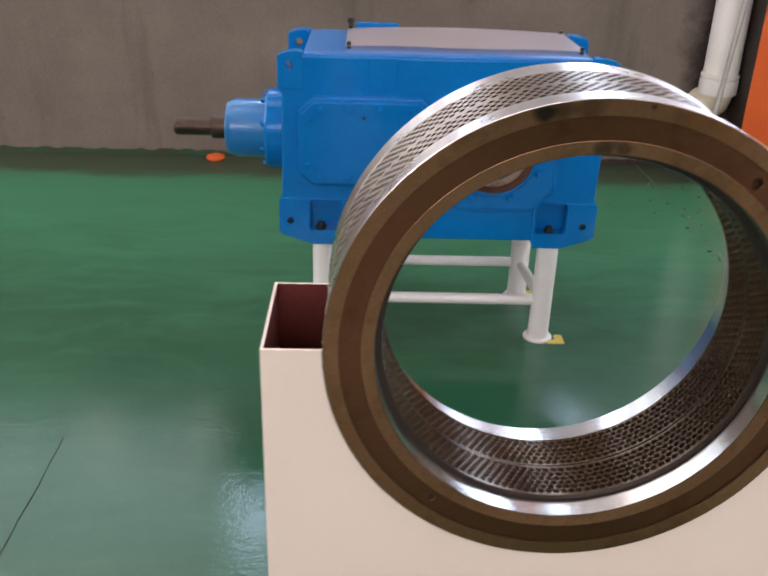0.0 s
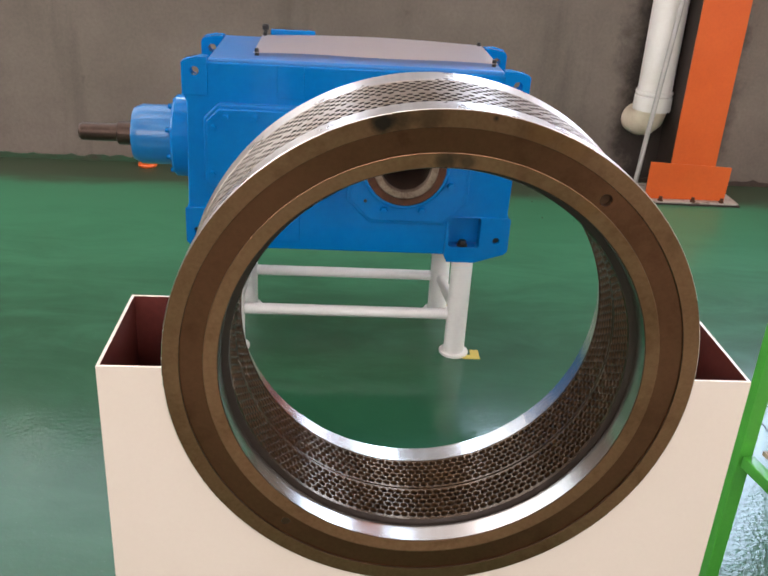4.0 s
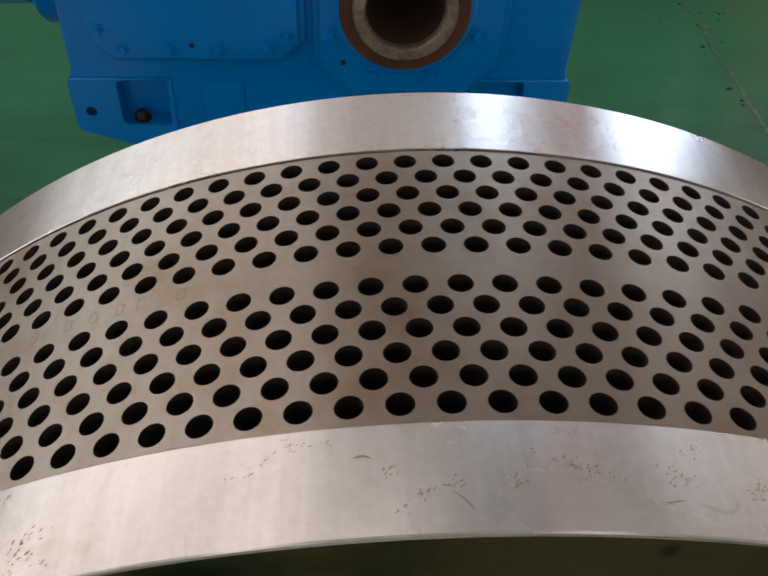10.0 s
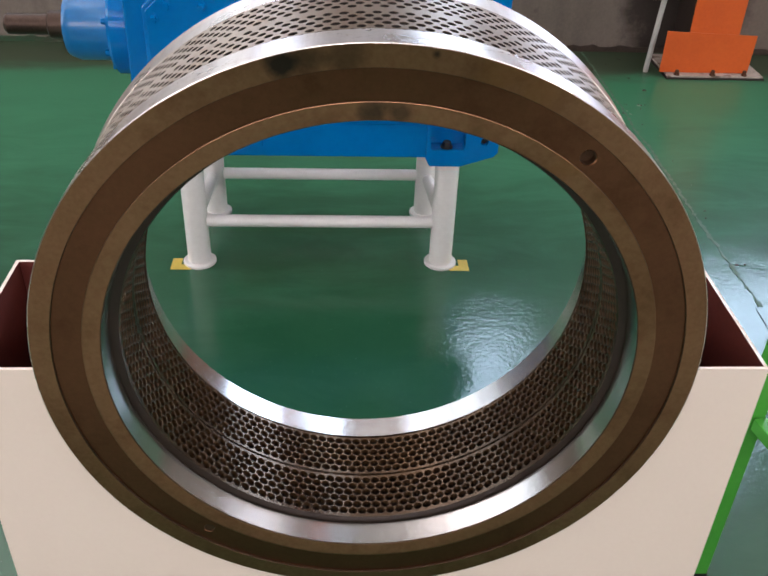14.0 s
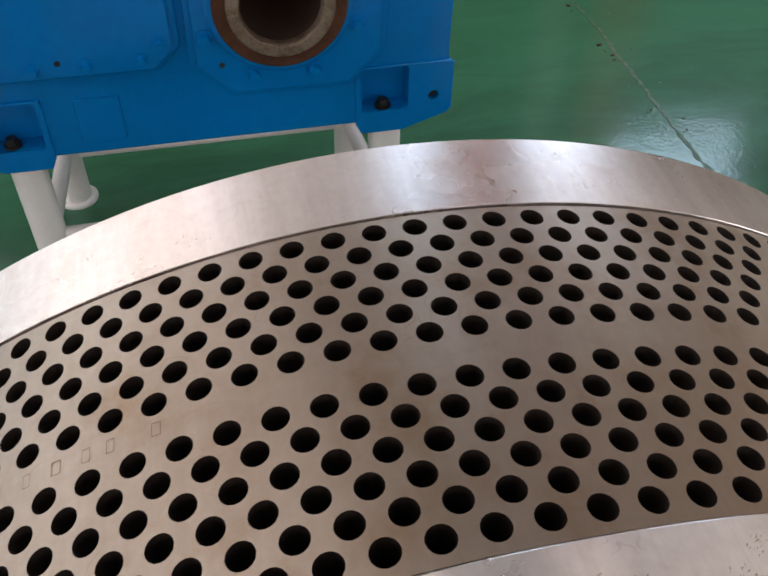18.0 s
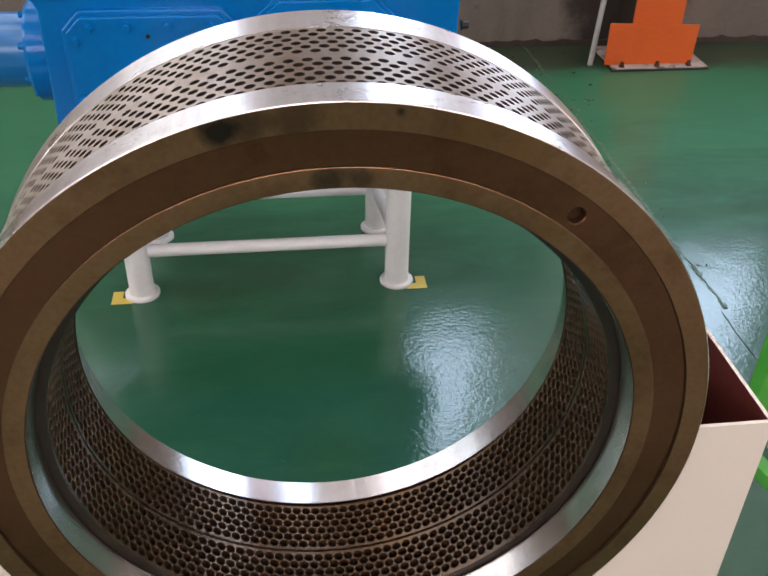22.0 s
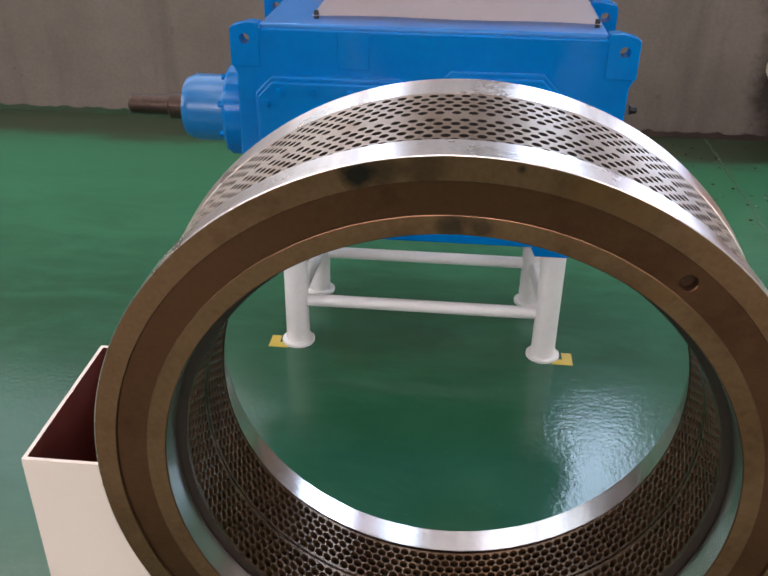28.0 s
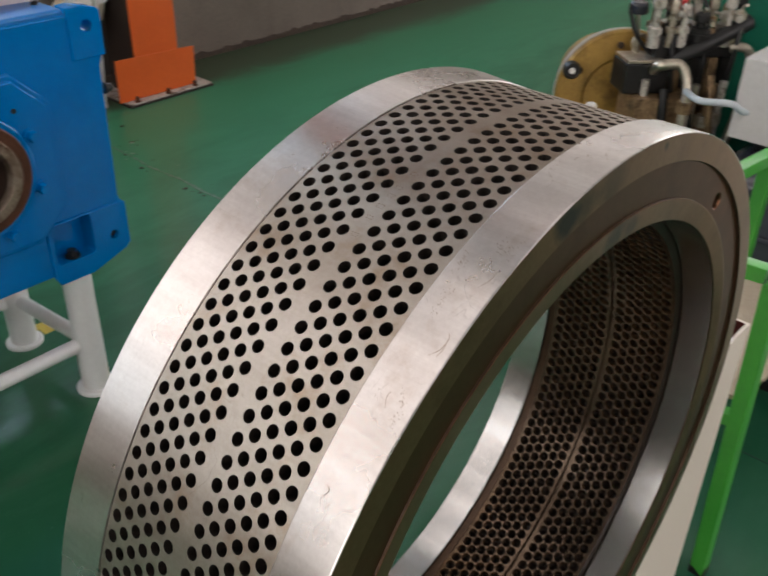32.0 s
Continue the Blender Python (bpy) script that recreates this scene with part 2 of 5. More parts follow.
BLUE_LIGHT = surface("blue_housing_enamel", (0.006, 0.165, 0.43), (0.004, 0.130, 0.37), 0.30, 0.0, 8, 60, 0.12, None, rough_var=0.08, coat=0.3)
BLUE_DECK = surface("blue_deck_enamel", (0.0002, 0.160, 0.490), (0.0002, 0.136, 0.435), 0.34, 0.0, 6, 60, 0.08, None, rough_var=0.06, coat=0.4)
RUST = surface("rusty_hub_steel", (0.125, 0.050, 0.026), (0.055, 0.022, 0.012), 0.65, 0.5, 14, 120, 0.25)
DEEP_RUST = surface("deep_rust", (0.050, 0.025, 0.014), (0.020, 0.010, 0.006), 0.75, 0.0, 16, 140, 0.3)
WORN_PIPE = surface("worn_pipe_steel", (0.42, 0.34, 0.27), (0.20, 0.13, 0.09), 0.5, 0.8, 22, 160, 0.2, (0.10, 0.045, 0.02), 12, (0.5, 0.66))
SHAFT = surface("dark_shaft_steel", (0.090, 0.060, 0.046), (0.045, 0.029, 0.023), 0.42, 0.8, 12, 130, 0.08)
BLACK = surface("black_steel", (0.020, 0.019, 0.018), (0.008, 0.008, 0.008), 0.45, 0.3, 20, 120, 0.06)
WHITE = surface("white_stand_paint", (0.80, 0.79, 0.78), (0.72, 0.71, 0.70), 0.33, 0.0, 6, 80, 0.04, (0.52, 0.42, 0.33), 22, (0.70, 0.80), 0.06)
LID = surface("milky_cover_sheet", (0.76, 0.65, 0.63), (0.72, 0.61, 0.59), 0.34, 0.0, 2, 60, 0.03, None, coat=0.5)
PLASTIC = surface("white_pipe_plastic", (0.82, 0.80, 0.76), (0.76, 0.73, 0.68), 0.36, 0.0, 4, 60, 0.02, (0.56, 0.46, 0.33), 6, (0.66, 0.80))
PLASTIC_OLD = surface("yellowed_pipe_plastic", (0.72, 0.64, 0.50), (0.60, 0.51, 0.38), 0.42, 0.0, 10, 60, 0.04)
GREY_PIPE = surface("grey_conduit", (0.50, 0.48, 0.46), (0.40, 0.38, 0.36), 0.4, 0.2, 10, 80, 0.03)
ORANGE = surface("orange_steel_paint", (0.66, 0.112, 0.016), (0.57, 0.088, 0.013), 0.40, 0.0, 4, 70, 0.05, None, coat=0.15)
GREEN_PAINT = surface("bright_green_paint", (0.075, 0.40, 0.045), (0.055, 0.33, 0.035), 0.36, 0.0, 8, 80, 0.05, None, coat=0.2)
YELLOW = surface("yellow_floor_tape", (0.66, 0.50, 0.075), (0.52, 0.39, 0.06), 0.45, 0.0, 20, 120, 0.04, (0.20, 0.22, 0.07), 40, (0.62, 0.75))
BRASS = surface("ochre_painted_disc", (0.42, 0.25, 0.055), (0.24, 0.13, 0.028), 0.42, 0.3, 9, 90, 0.06, (0.10, 0.055, 0.014), 8, (0.50, 0.72))
FITTING = surface("plated_fittings", (0.60, 0.55, 0.46), (0.34, 0.28, 0.20), 0.34, 0.9, 40, 160, 0.06)
RED = surface("red_knob", (0.55, 0.03, 0.03), (0.42, 0.02, 0.02), 0.4, 0.0, 20, 90, 0.02)
PALE_BOX = surface("pale_grey_box_paint", (0.66, 0.63, 0.60), (0.58, 0.55, 0.52), 0.5, 0.0, 6, 80, 0.03)
TANK = surface("dark_tank_paint", (0.030, 0.032, 0.045), (0.018, 0.018, 0.025), 0.25, 0.0, 8, 80, 0.04, None, coat=0.3)
DARK_SIDE = surface("dark_brown_side", (0.030, 0.018, 0.014), (0.014, 0.008, 0.006), 0.6, 0.0, 8, 90, 0.1)
ALU = surface("window_frame_metal", (0.55, 0.55, 0.55), (0.48, 0.48, 0.48), 0.5, 0.3, 8, 80, 0.03)
PLASTER = surface("hall_plaster", (0.36, 0.335, 0.31), (0.30, 0.28, 0.26), 0.85, 0.0, 1.2, 30, 0.1)
CEILING = surface("pale_ceiling", (0.46, 0.445, 0.425), (0.40, 0.385, 0.365), 0.85, 0.0, 1.2, 30, 0.05)


def concrete():
    """Grey-brown cast wall with cloudy damp marks, trickles and scuffs."""
    m, t, p = nodes_of("cast_wall")
    tc = t.nodes.new("ShaderNodeTexCoord")
    cloud = add(t, "TexNoise", Scale=0.9, Detail=8.0, Roughness=0.62)
    fine = add(t, "TexNoise", Scale=55.0, Detail=4.0, Roughness=0.7)
    mp = t.nodes.new("ShaderNodeMapping")
    mp.inputs["Scale"].default_value = (3.2, 3.2, 0.35)
    trick = add(t, "TexNoise", Scale=1.6, Detail=6.0, Roughness=0.6)
    t.links.new(tc.outputs["Object"], cloud.inputs["Vector"])
    t.links.new(tc.outputs["Object"], fine.inputs["Vector"])
    t.links.new(tc.outputs["Object"], mp.inputs["Vector"])
    t.links.new(mp.outputs["Vector"], trick.inputs["Vector"])
    base = ramp_between(t, cloud.outputs["Fac"], (0.116, 0.093, 0.075), (0.198, 0.163, 0.136), 0.32, 0.66).outputs["Color"]
    run = ramp_between(t, trick.outputs["Fac"], (0, 0, 0), (0.55, 0.55, 0.55), 0.56, 0.78)
    base = mixed(t, run.outputs["Color"], base, (0.072, 0.060, 0.048))
    spots = add(t, "TexNoise", Scale=7.0, Detail=3.0, Roughness=0.5)
    t.links.new(tc.outputs["Object"], spots.inputs["Vector"])
    sp = ramp_between(t, spots.outputs["Fac"], (0, 0, 0), (0.7, 0.7, 0.7), 0.72, 0.78)
    base = mixed(t, sp.outputs["Color"], base, (0.09, 0.068, 0.058))
    # Dark brown patch with a ragged edge behind the drain pipe and column.
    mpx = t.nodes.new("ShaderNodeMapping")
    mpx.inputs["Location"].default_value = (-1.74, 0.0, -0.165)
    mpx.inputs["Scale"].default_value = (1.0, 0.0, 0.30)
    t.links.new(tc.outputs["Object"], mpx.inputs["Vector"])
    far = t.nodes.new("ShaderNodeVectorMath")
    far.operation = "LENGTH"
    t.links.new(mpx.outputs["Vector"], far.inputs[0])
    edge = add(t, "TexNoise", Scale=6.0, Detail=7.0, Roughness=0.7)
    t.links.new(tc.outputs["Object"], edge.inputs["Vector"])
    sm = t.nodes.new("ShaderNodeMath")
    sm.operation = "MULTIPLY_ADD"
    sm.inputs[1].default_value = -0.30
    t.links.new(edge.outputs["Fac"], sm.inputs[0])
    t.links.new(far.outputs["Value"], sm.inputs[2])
    dark_patch = t.nodes.new("ShaderNodeMapRange")
    dark_patch.inputs["From Min"].default_value, dark_patch.inputs["From Max"].default_value = 0.22, 0.09
    dark_patch.inputs["To Max"].default_value = 0.92
    t.links.new(sm.outputs[0], dark_patch.inputs["Value"])
    base = mixed(t, dark_patch.outputs["Result"], base, (0.022, 0.014, 0.010))
    grain = ramp_between(t, fine.outputs["Fac"], (0.86, 0.86, 0.86), (1.06, 1.06, 1.06), 0.3, 0.7)
    mul = t.nodes.new("ShaderNodeMix")
    mul.data_type, mul.blend_type = "RGBA", "MULTIPLY"
    mul.inputs["Factor"].default_value = 1.0
    t.links.new(base, mul.inputs["A"])
    t.links.new(grain.outputs["Color"], mul.inputs["B"])
    t.links.new(mul.outputs["Result"], p.inputs["Base Color"])
    p.inputs["Roughness"].default_value = 0.8
    bp = add(t, "Bump", Strength=0.25, Distance=0.006)
    t.links.new(fine.outputs["Fac"], bp.inputs["Height"])
    t.links.new(bp.outputs["Normal"], p.inputs["Normal"])
    return m


def epoxy():
    """Glossy green resin floor: rippled top coat, dust, pale drifts, far side painted lighter."""
    m, t, p = nodes_of("green_resin_floor")
    tc = t.nodes.new("ShaderNodeTexCoord")
    cloud = add(t, "TexNoise", Scale=1.6, Detail=7.0, Roughness=0.6)
    ripple = add(t, "TexNoise", Scale=7.0, Detail=3.0, Roughness=0.55)
    peel = add(t, "TexNoise", Scale=78.0, Detail=4.0, Roughness=0.5)
    dust = add(t, "TexNoise", Scale=130.0, Detail=2.0, Roughness=0.6)
    for n in (cloud, ripple, peel, dust):
        t.links.new(tc.outputs["Object"], n.inputs["Vector"])
    col = ramp_between(t, cloud.outputs["Fac"], (0.0105, 0.072, 0.032), (0.021, 0.106, 0.051), 0.32, 0.68).outputs["Color"]
    specks = ramp_between(t, dust.outputs["Fac"], (0, 0, 0), (0.45, 0.45, 0.45), 0.69, 0.77)
    col = mixed(t, specks.outputs["Color"], col, (0.16, 0.26, 0.19))
    # long pale drifts, and a brown strip with an uneven edge along the far wall
    drift = t.nodes.new("ShaderNodeMapping")
    drift.inputs["Scale"].default_value = (0.7, 2.0, 1.0)
    t.links.new(tc.outputs["Object"], drift.inputs["Vector"])
    haze = add(t, "TexNoise", Scale=2.6, Detail=8.0, Roughness=0.68, Distortion=0.6)
    t.links.new(drift.outputs["Vector"], haze.inputs["Vector"])
    hz = ramp_between(t, haze.outputs["Fac"], (0, 0, 0), (0.24, 0.24, 0.24), 0.46, 0.72)
    col = mixed(t, hz.outputs["Color"], col, (0.060, 0.165, 0.100))
    sep = t.nodes.new("ShaderNodeSeparateXYZ")
    t.links.new(tc.outputs["Object"], sep.inputs["Vector"])
    wall_ramp = t.nodes.new("ShaderNodeMath")                       # light put into colour: brighter green towards the far wall, uneven like the drifts
    wall_ramp.operation = "MULTIPLY_ADD"
    wall_ramp.inputs[1].default_value = 1.6
    t.links.new(haze.outputs["Fac"], wall_ramp.inputs[0])
    t.links.new(sep.outputs["Y"], wall_ramp.inputs[2])
    far_fade = t.nodes.new("ShaderNodeMapRange")
    far_fade.interpolation_type = "SMOOTHSTEP"
    far_fade.inputs["From Min"].default_value, far_fade.inputs["From Max"].default_value = 2.0, 3.7
    t.links.new(wall_ramp.outputs[0], far_fade.inputs["Value"])
    far_lift = t.nodes.new("ShaderNodeMath")
    far_lift.operation = "MULTIPLY"
    far_lift.inputs[1].default_value = 0.75
    t.links.new(far_fade.outputs["Result"], far_lift.inputs[0])
    col = mixed(t, far_lift.outputs[0], col, (0.050, 0.222, 0.116))
    # the top coat also loses gloss towards the far wall
    gloss = t.nodes.new("ShaderNodeMapRange")
    gloss.inputs["To Min"].default_value, gloss.inputs["To Max"].default_value = 0.85, 0.28
    t.links.new(far_fade.outputs["Result"], gloss.inputs["Value"])
    t.links.new(gloss.outputs["Result"], p.inputs["Coat Weight"])
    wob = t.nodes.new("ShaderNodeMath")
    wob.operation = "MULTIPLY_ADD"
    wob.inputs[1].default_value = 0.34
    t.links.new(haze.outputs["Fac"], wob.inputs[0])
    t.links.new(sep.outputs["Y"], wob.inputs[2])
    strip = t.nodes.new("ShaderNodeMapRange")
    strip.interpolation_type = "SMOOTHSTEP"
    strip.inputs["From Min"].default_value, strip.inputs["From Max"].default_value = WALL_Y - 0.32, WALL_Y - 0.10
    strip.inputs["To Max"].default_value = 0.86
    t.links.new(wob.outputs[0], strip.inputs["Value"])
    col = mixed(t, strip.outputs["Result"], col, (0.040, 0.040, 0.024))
    t.links.new(col, p.inputs["Base Color"])
    rr = t.nodes.new("ShaderNodeMapRange")
    rr.inputs["To Min"].default_value, rr.inputs["To Max"].default_value = 0.035, 0.085
    t.links.new(cloud.outputs["Fac"], rr.inputs["Value"])
    t.links.new(rr.outputs["Result"], p.inputs["Coat Roughness"])
    p.inputs["Roughness"].default_value = 0.42
    p.inputs["Specular IOR Level"].default_value = 0.12
    p.inputs["Coat IOR"].default_value = 1.5
    p.inputs["IOR"].default_value = 1.55
    h = t.nodes.new("ShaderNodeMath")
    h.operation = "MULTIPLY_ADD"
    h.inputs[1].default_value = 0.55
    t.links.new(peel.outputs["Fac"], h.inputs[0])
    t.links.new(ripple.outputs["Fac"], h.inputs[2])
    bp = add(t, "Bump", Strength=0.18, Distance=0.008)
    t.links.new(h.outputs[0], bp.inputs["Height"])
    t.links.new(bp.outputs["Normal"], p.inputs["Coat Normal"])
    return m


def glow(name, color, strength):
    m, t, p = nodes_of(name)
    p.inputs["Base Color"].default_value = (0, 0, 0, 1)
    p.inputs["Emission Color"].default_value = (*color, 1)
    p.inputs["Emission Strength"].default_value = strength
    return m


CONCRETE, FLOOR_MAT = concrete(), epoxy()
SKY_GLOW = glow("bright_overcast_outside", (0.62, 0.78, 1.0), 14.0)


# ---------------------------------------------------------------- builders
def weighted_normals(bm, sharp):
    """Corner normals that follow the larger faces, so that flat sides stay flat beside rounded edges."""
    limit = math.cos(radians(sharp))
    bm.normal_update()
    area = {f: max(f.calc_area(), 1e-12) for f in bm.faces}
    out = []
    for f in bm.faces:
        for v in f.verts:
            n = Vector()
            for g in v.link_faces:
                if g.normal.dot(f.normal) > limit:
                    n += g.normal * area[g]
            out.append(tuple(n.normalized()) if n.length > 0 else tuple(f.normal))
    return out


def part(name, bm, material, parent=None, label="", smooth=True, sharp=32):
    me = bpy.data.meshes.new(name)
    normals = weighted_normals(bm, sharp) if smooth and len(bm.faces) < 5000 else None
    bm.to_mesh(me)
    bm.free()
    for mm in material if isinstance(material, (list, tuple)) else [material]:
        me.materials.append(mm)
    if smooth:
        me.polygons.foreach_set("use_smooth", [True] * len(me.polygons))
        if normals:
            me.normals_split_custom_set(normals)
        else:
            me.set_sharp_from_angle(angle=radians(sharp))
    ob = new(name, me)
    if parent:
        ob.parent = parent
    if label:
        ob["label"] = label
    return ob


def empty(name, at=(0, 0, 0)):
    ob = new(name)
    ob.location = at
    ob.empty_display_size = 0.1
    return ob


def bm_box(x0, x1, y0, y1, z0, z1, bevel=0.0, seg=2):
    bm = bmesh.new()
    bmesh.ops.create_cube(bm, size=1)
    for v in bm.verts:
        v.co = Vector(((x0 + x1) / 2 + v.co.x * (x1 - x0), (y0 + y1) / 2 + v.co.y * (y1 - y0), (z0 + z1) / 2 + v.co.z * (z1 - z0)))
    if bevel:
        bmesh.ops.bevel(bm, geom=bm.edges[:], offset=bevel, segments=seg, profile=0.5, affect="EDGES")
    return bm


def bm_lathe(profile, n=48, axis="z", at=(0, 0, 0), closed=False):
    """Revolves (radius, along) pairs about an axis through at."""
    bm = bmesh.new()
    rings = []
    for r, a in profile:
        ring = []
        for i in range(n if r > 1e-6 else 1):
            c, s = math.cos(2 * math.pi * i / n) * r, math.sin(2 * math.pi * i / n) * r
            co = {"z": (c, s, a), "y": (c, a, s), "x": (a, c, s)}[axis]
            ring.append(bm.verts.new(Vector(co) + Vector(at)))
        rings.append(ring)
    if closed:
        rings.append(rings[0])
    for r0, r1 in zip(rings, rings[1:]):
        for i in range(n):
            j = (i + 1) % n
            q = [r0[i % len(r0)], r0[j % len(r0)], r1[j % len(r1)], r1[i % len(r1)]]
            q = list(dict.fromkeys(q))
            if len(q) > 2:
                bm.faces.new(q)
    bmesh.ops.recalc_face_normals(bm, faces=bm.faces[:])
    return bm


def bm_prism(outline, a0, a1, axis="y", bevel=0.0, seg=2, holes=()):
    """Pushes an outline (two coordinates) along an axis from a0 to a1."""
    bm = bmesh.new()

    def co(p, a):
        return {"y": (p[0], a, p[1]), "z": (p[0], p[1], a), "x": (a, p[0], p[1])}[axis]

    lo = [bm.verts.new(co(p, a0)) for p in outline]
    hi = [bm.verts.new(co(p, a1)) for p in outline]
    bm.faces.new(lo)
    bm.faces.new(hi[::-1])
    for i in range(len(outline)):
        j = (i + 1) % len(outline)
        bm.faces.new((lo[i], lo[j], hi[j], hi[i]))
    bmesh.ops.recalc_face_normals(bm, faces=bm.faces[:])
    if bevel:
        bmesh.ops.bevel(bm, geom=bm.edges[:], offset=bevel, segments=seg, profile=0.5, affect="EDGES")
    return bm


def bm_plate(outline, holes, a0, a1, axis="y"):
    """A plate with openings, pushed along an axis from a0 to a1."""
    bm = bmesh.new()

    def co(p, a):
        return {"y": (p[0], a, p[1]), "z": (p[0], p[1], a), "x": (a, p[0], p[1])}[axis]

    loops = []
    for a in (a0, a1):
        side, edges = [], []
        for path in (outline, *holes):
            vs = [bm.verts.new(co(p, a)) for p in path]
            edges += [bm.edges.new((vs[i], vs[(i + 1) % len(vs)])) for i in range(len(vs))]
            side.append(vs)
        bmesh.ops.triangle_fill(bm, use_beauty=True, use_dissolve=False, edges=edges)
        loops.append(side)
    for lo, hi in zip(*loops):
        for i in range(len(lo)):
            j = (i + 1) % len(lo)
            bm.faces.new((lo[i], lo[j], hi[j], hi[i]))
    bmesh.ops.recalc_face_normals(bm, faces=bm.faces[:])
    return bm


def circle(x, z, r, n=28):
    return [(x + math.cos(2 * math.pi * k / n) * r, z + math.sin(2 * math.pi * k / n) * r) for k in range(n)]


def rounded(x0, x1, z0, z1, r, n=4):
    pts = []
    for cx, cz, q in ((x1 - r, z0 + r, -1), (x1 - r, z1 - r, 0), (x0 + r, z1 - r, 1), (x0 + r, z0 + r, 2)):
        for k in range(n + 1):
            t = math.pi / 2 * (q + k / n)
            pts.append((cx + math.cos(t) * r, cz + math.sin(t) * r))
    return pts


def bm_tube(points, r, n=12, cap=True):
    """A round bar along a line of points."""
    bm = bmesh.new()
    pts = [Vector(p) for p in points]
    rings = []
    for i, p in enumerate(pts):
        d = (pts[min(i + 1, len(pts) - 1)] - pts[max(i - 1, 0)]).normalized()
        u = d.orthogonal().normalized() if i == 0 else (rings_u - d * rings_u.dot(d)).normalized()
        rings_u = u
        v = d.cross(u)
        rings.append([bm.verts.new(p + (u * math.cos(2 * math.pi * k / n) + v * math.sin(2 * math.pi * k / n)) * r) for k in range(n)])
    for a, b in zip(rings, rings[1:]):
        for k in range(n):
            bm.faces.new((a[k], a[(k + 1) % n], b[(k + 1) % n], b[k]))
    if cap:
        bm.faces.new(rings[0][::-1])
        bm.faces.new(rings[-1])
    bmesh.ops.recalc_face_normals(bm, faces=bm.faces[:])
    return bm


def bm_join(*parts):
    out = bmesh.new()
    tmp = bpy.data.meshes.new("tmp")
    for b in parts:
        b.to_mesh(tmp)
        out.from_mesh(tmp)
        b.free()
    bpy.data.meshes.remove(tmp)
    return out


def bm_bolt(at, axis, r, h, n=6):
    """A hexagon head with a washer, standing off along axis ('-y', 'z', '-x')."""
    s = -1 if axis[0] == "-" else 1
    ax = axis[-1]
    k = {"x": 0, "y": 1, "z": 2}[ax]
    b1 = bm_lathe([(0, 0), (r * 1.35, 0), (r * 1.35, s * h * 0.25), (0, s * h * 0.25)], 16, ax, at)
    at2 = list(at)
    at2[k] += s * h * 0.2
    b2 = bm_lathe([(0, 0), (r, 0), (r, s * h * 0.7), (r * 0.85, s * h), (0, s * h)], n, ax, at2)
    return bm_join(b1, b2)


# ---------------------------------------------------------------- hall
X0, X1, Y0 = -8.0, 9.5, -7.2
HALL_H = 6.0
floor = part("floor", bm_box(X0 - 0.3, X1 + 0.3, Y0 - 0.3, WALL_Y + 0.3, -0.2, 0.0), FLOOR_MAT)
tagged(floor, "glossy rippled green resin floor of the workshop", "floor", kind="structure")


def wall_with_windows(name, y0, y1, spans, z0, z1, material, label, top=HALL_H):
    """A wall along x with window openings cut right through it."""
    bms = [bm_box(X0, X1, y0, y1, 0, z0), bm_box(X0, X1, y0, y1, z1, top)]
    edges = [X0] + [v for s in spans for v in s] + [X1]
    for a, b in zip(edges[::2], edges[1::2]):
        bms.append(bm_box(a, b, y0, y1, z0, z1))
    return tagged(part(name, bm_join(*bms), material, smooth=False), label, "wall", kind="structure")


for k, (a, b, sill, frosted) in enumerate(PANES):
    if sill > WIN_Z[0]:
        tagged(part("wall_north_sill_%d" % (k + 1), bm_box(a, b, WALL_Y + 0.002, WALL_Y + 0.238, WIN_Z[0] - 0.002, sill), CONCRETE, smooth=False), "grey-brown concrete parapet below the window", "wall", kind="structure")
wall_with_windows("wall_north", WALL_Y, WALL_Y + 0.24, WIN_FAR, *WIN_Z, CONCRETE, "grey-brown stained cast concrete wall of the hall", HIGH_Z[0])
tagged(part("wall_north_top", bm_box(X0, X1, WALL_Y, WALL_Y + 0.24, HIGH_Z[1], HALL_H), CONCRETE), "grey-brown concrete beam above the panels", "wall", kind="structure")
# Glowing panels added out of view, graded for reflections on the ring.
PANEL = [glow("added_glow_panel", (1.0, 0.90, 0.87), v) for v in (0.26, 0.42, 0.75, 1.10, 1.50, 3.4, 3.9)]
CLEAR = glow("clear_daylit_pane", (0.62, 0.78, 1.0), 9.5)
FROST = glow("frosted_daylit_pane", (0.82, 0.92, 1.0), 2.3)
# Glow lowered on the middle panes to darken the floor's reflection.
DIM_PANE = glow("dim_frosted_pane", (0.86, 0.93, 1.0), 0.35)
for k, (a, b, sill, frosted) in enumerate(PANES):
    if frosted:
        tagged(part("window_pane_%d" % (k + 1), bm_box(a + 0.062, b - 0.062, WALL_Y + 0.085, WALL_Y + 0.095, sill + 0.062, WIN_Z[1] - 0.062), FROST if frosted == 1 else DIM_PANE), "frosted window pane lit by daylight", "window", kind="structure")
GAP = glow("bright_gap_above_the_sill", (1.0, 0.95, 0.88), 7.0)
for k, (a, b, z) in enumerate(((-1.42, -1.27, 2.09), (-2.17, -2.03, 2.04))):
    tagged(part("window_gap_%d" % (k + 1), bm_box(a, b, WALL_Y + 0.070, WALL_Y + 0.082, 1.905, z), GAP), "bright clear corner of a frosted pane", "window", kind="structure")
rnd = random.Random(4)
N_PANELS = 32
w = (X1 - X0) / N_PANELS
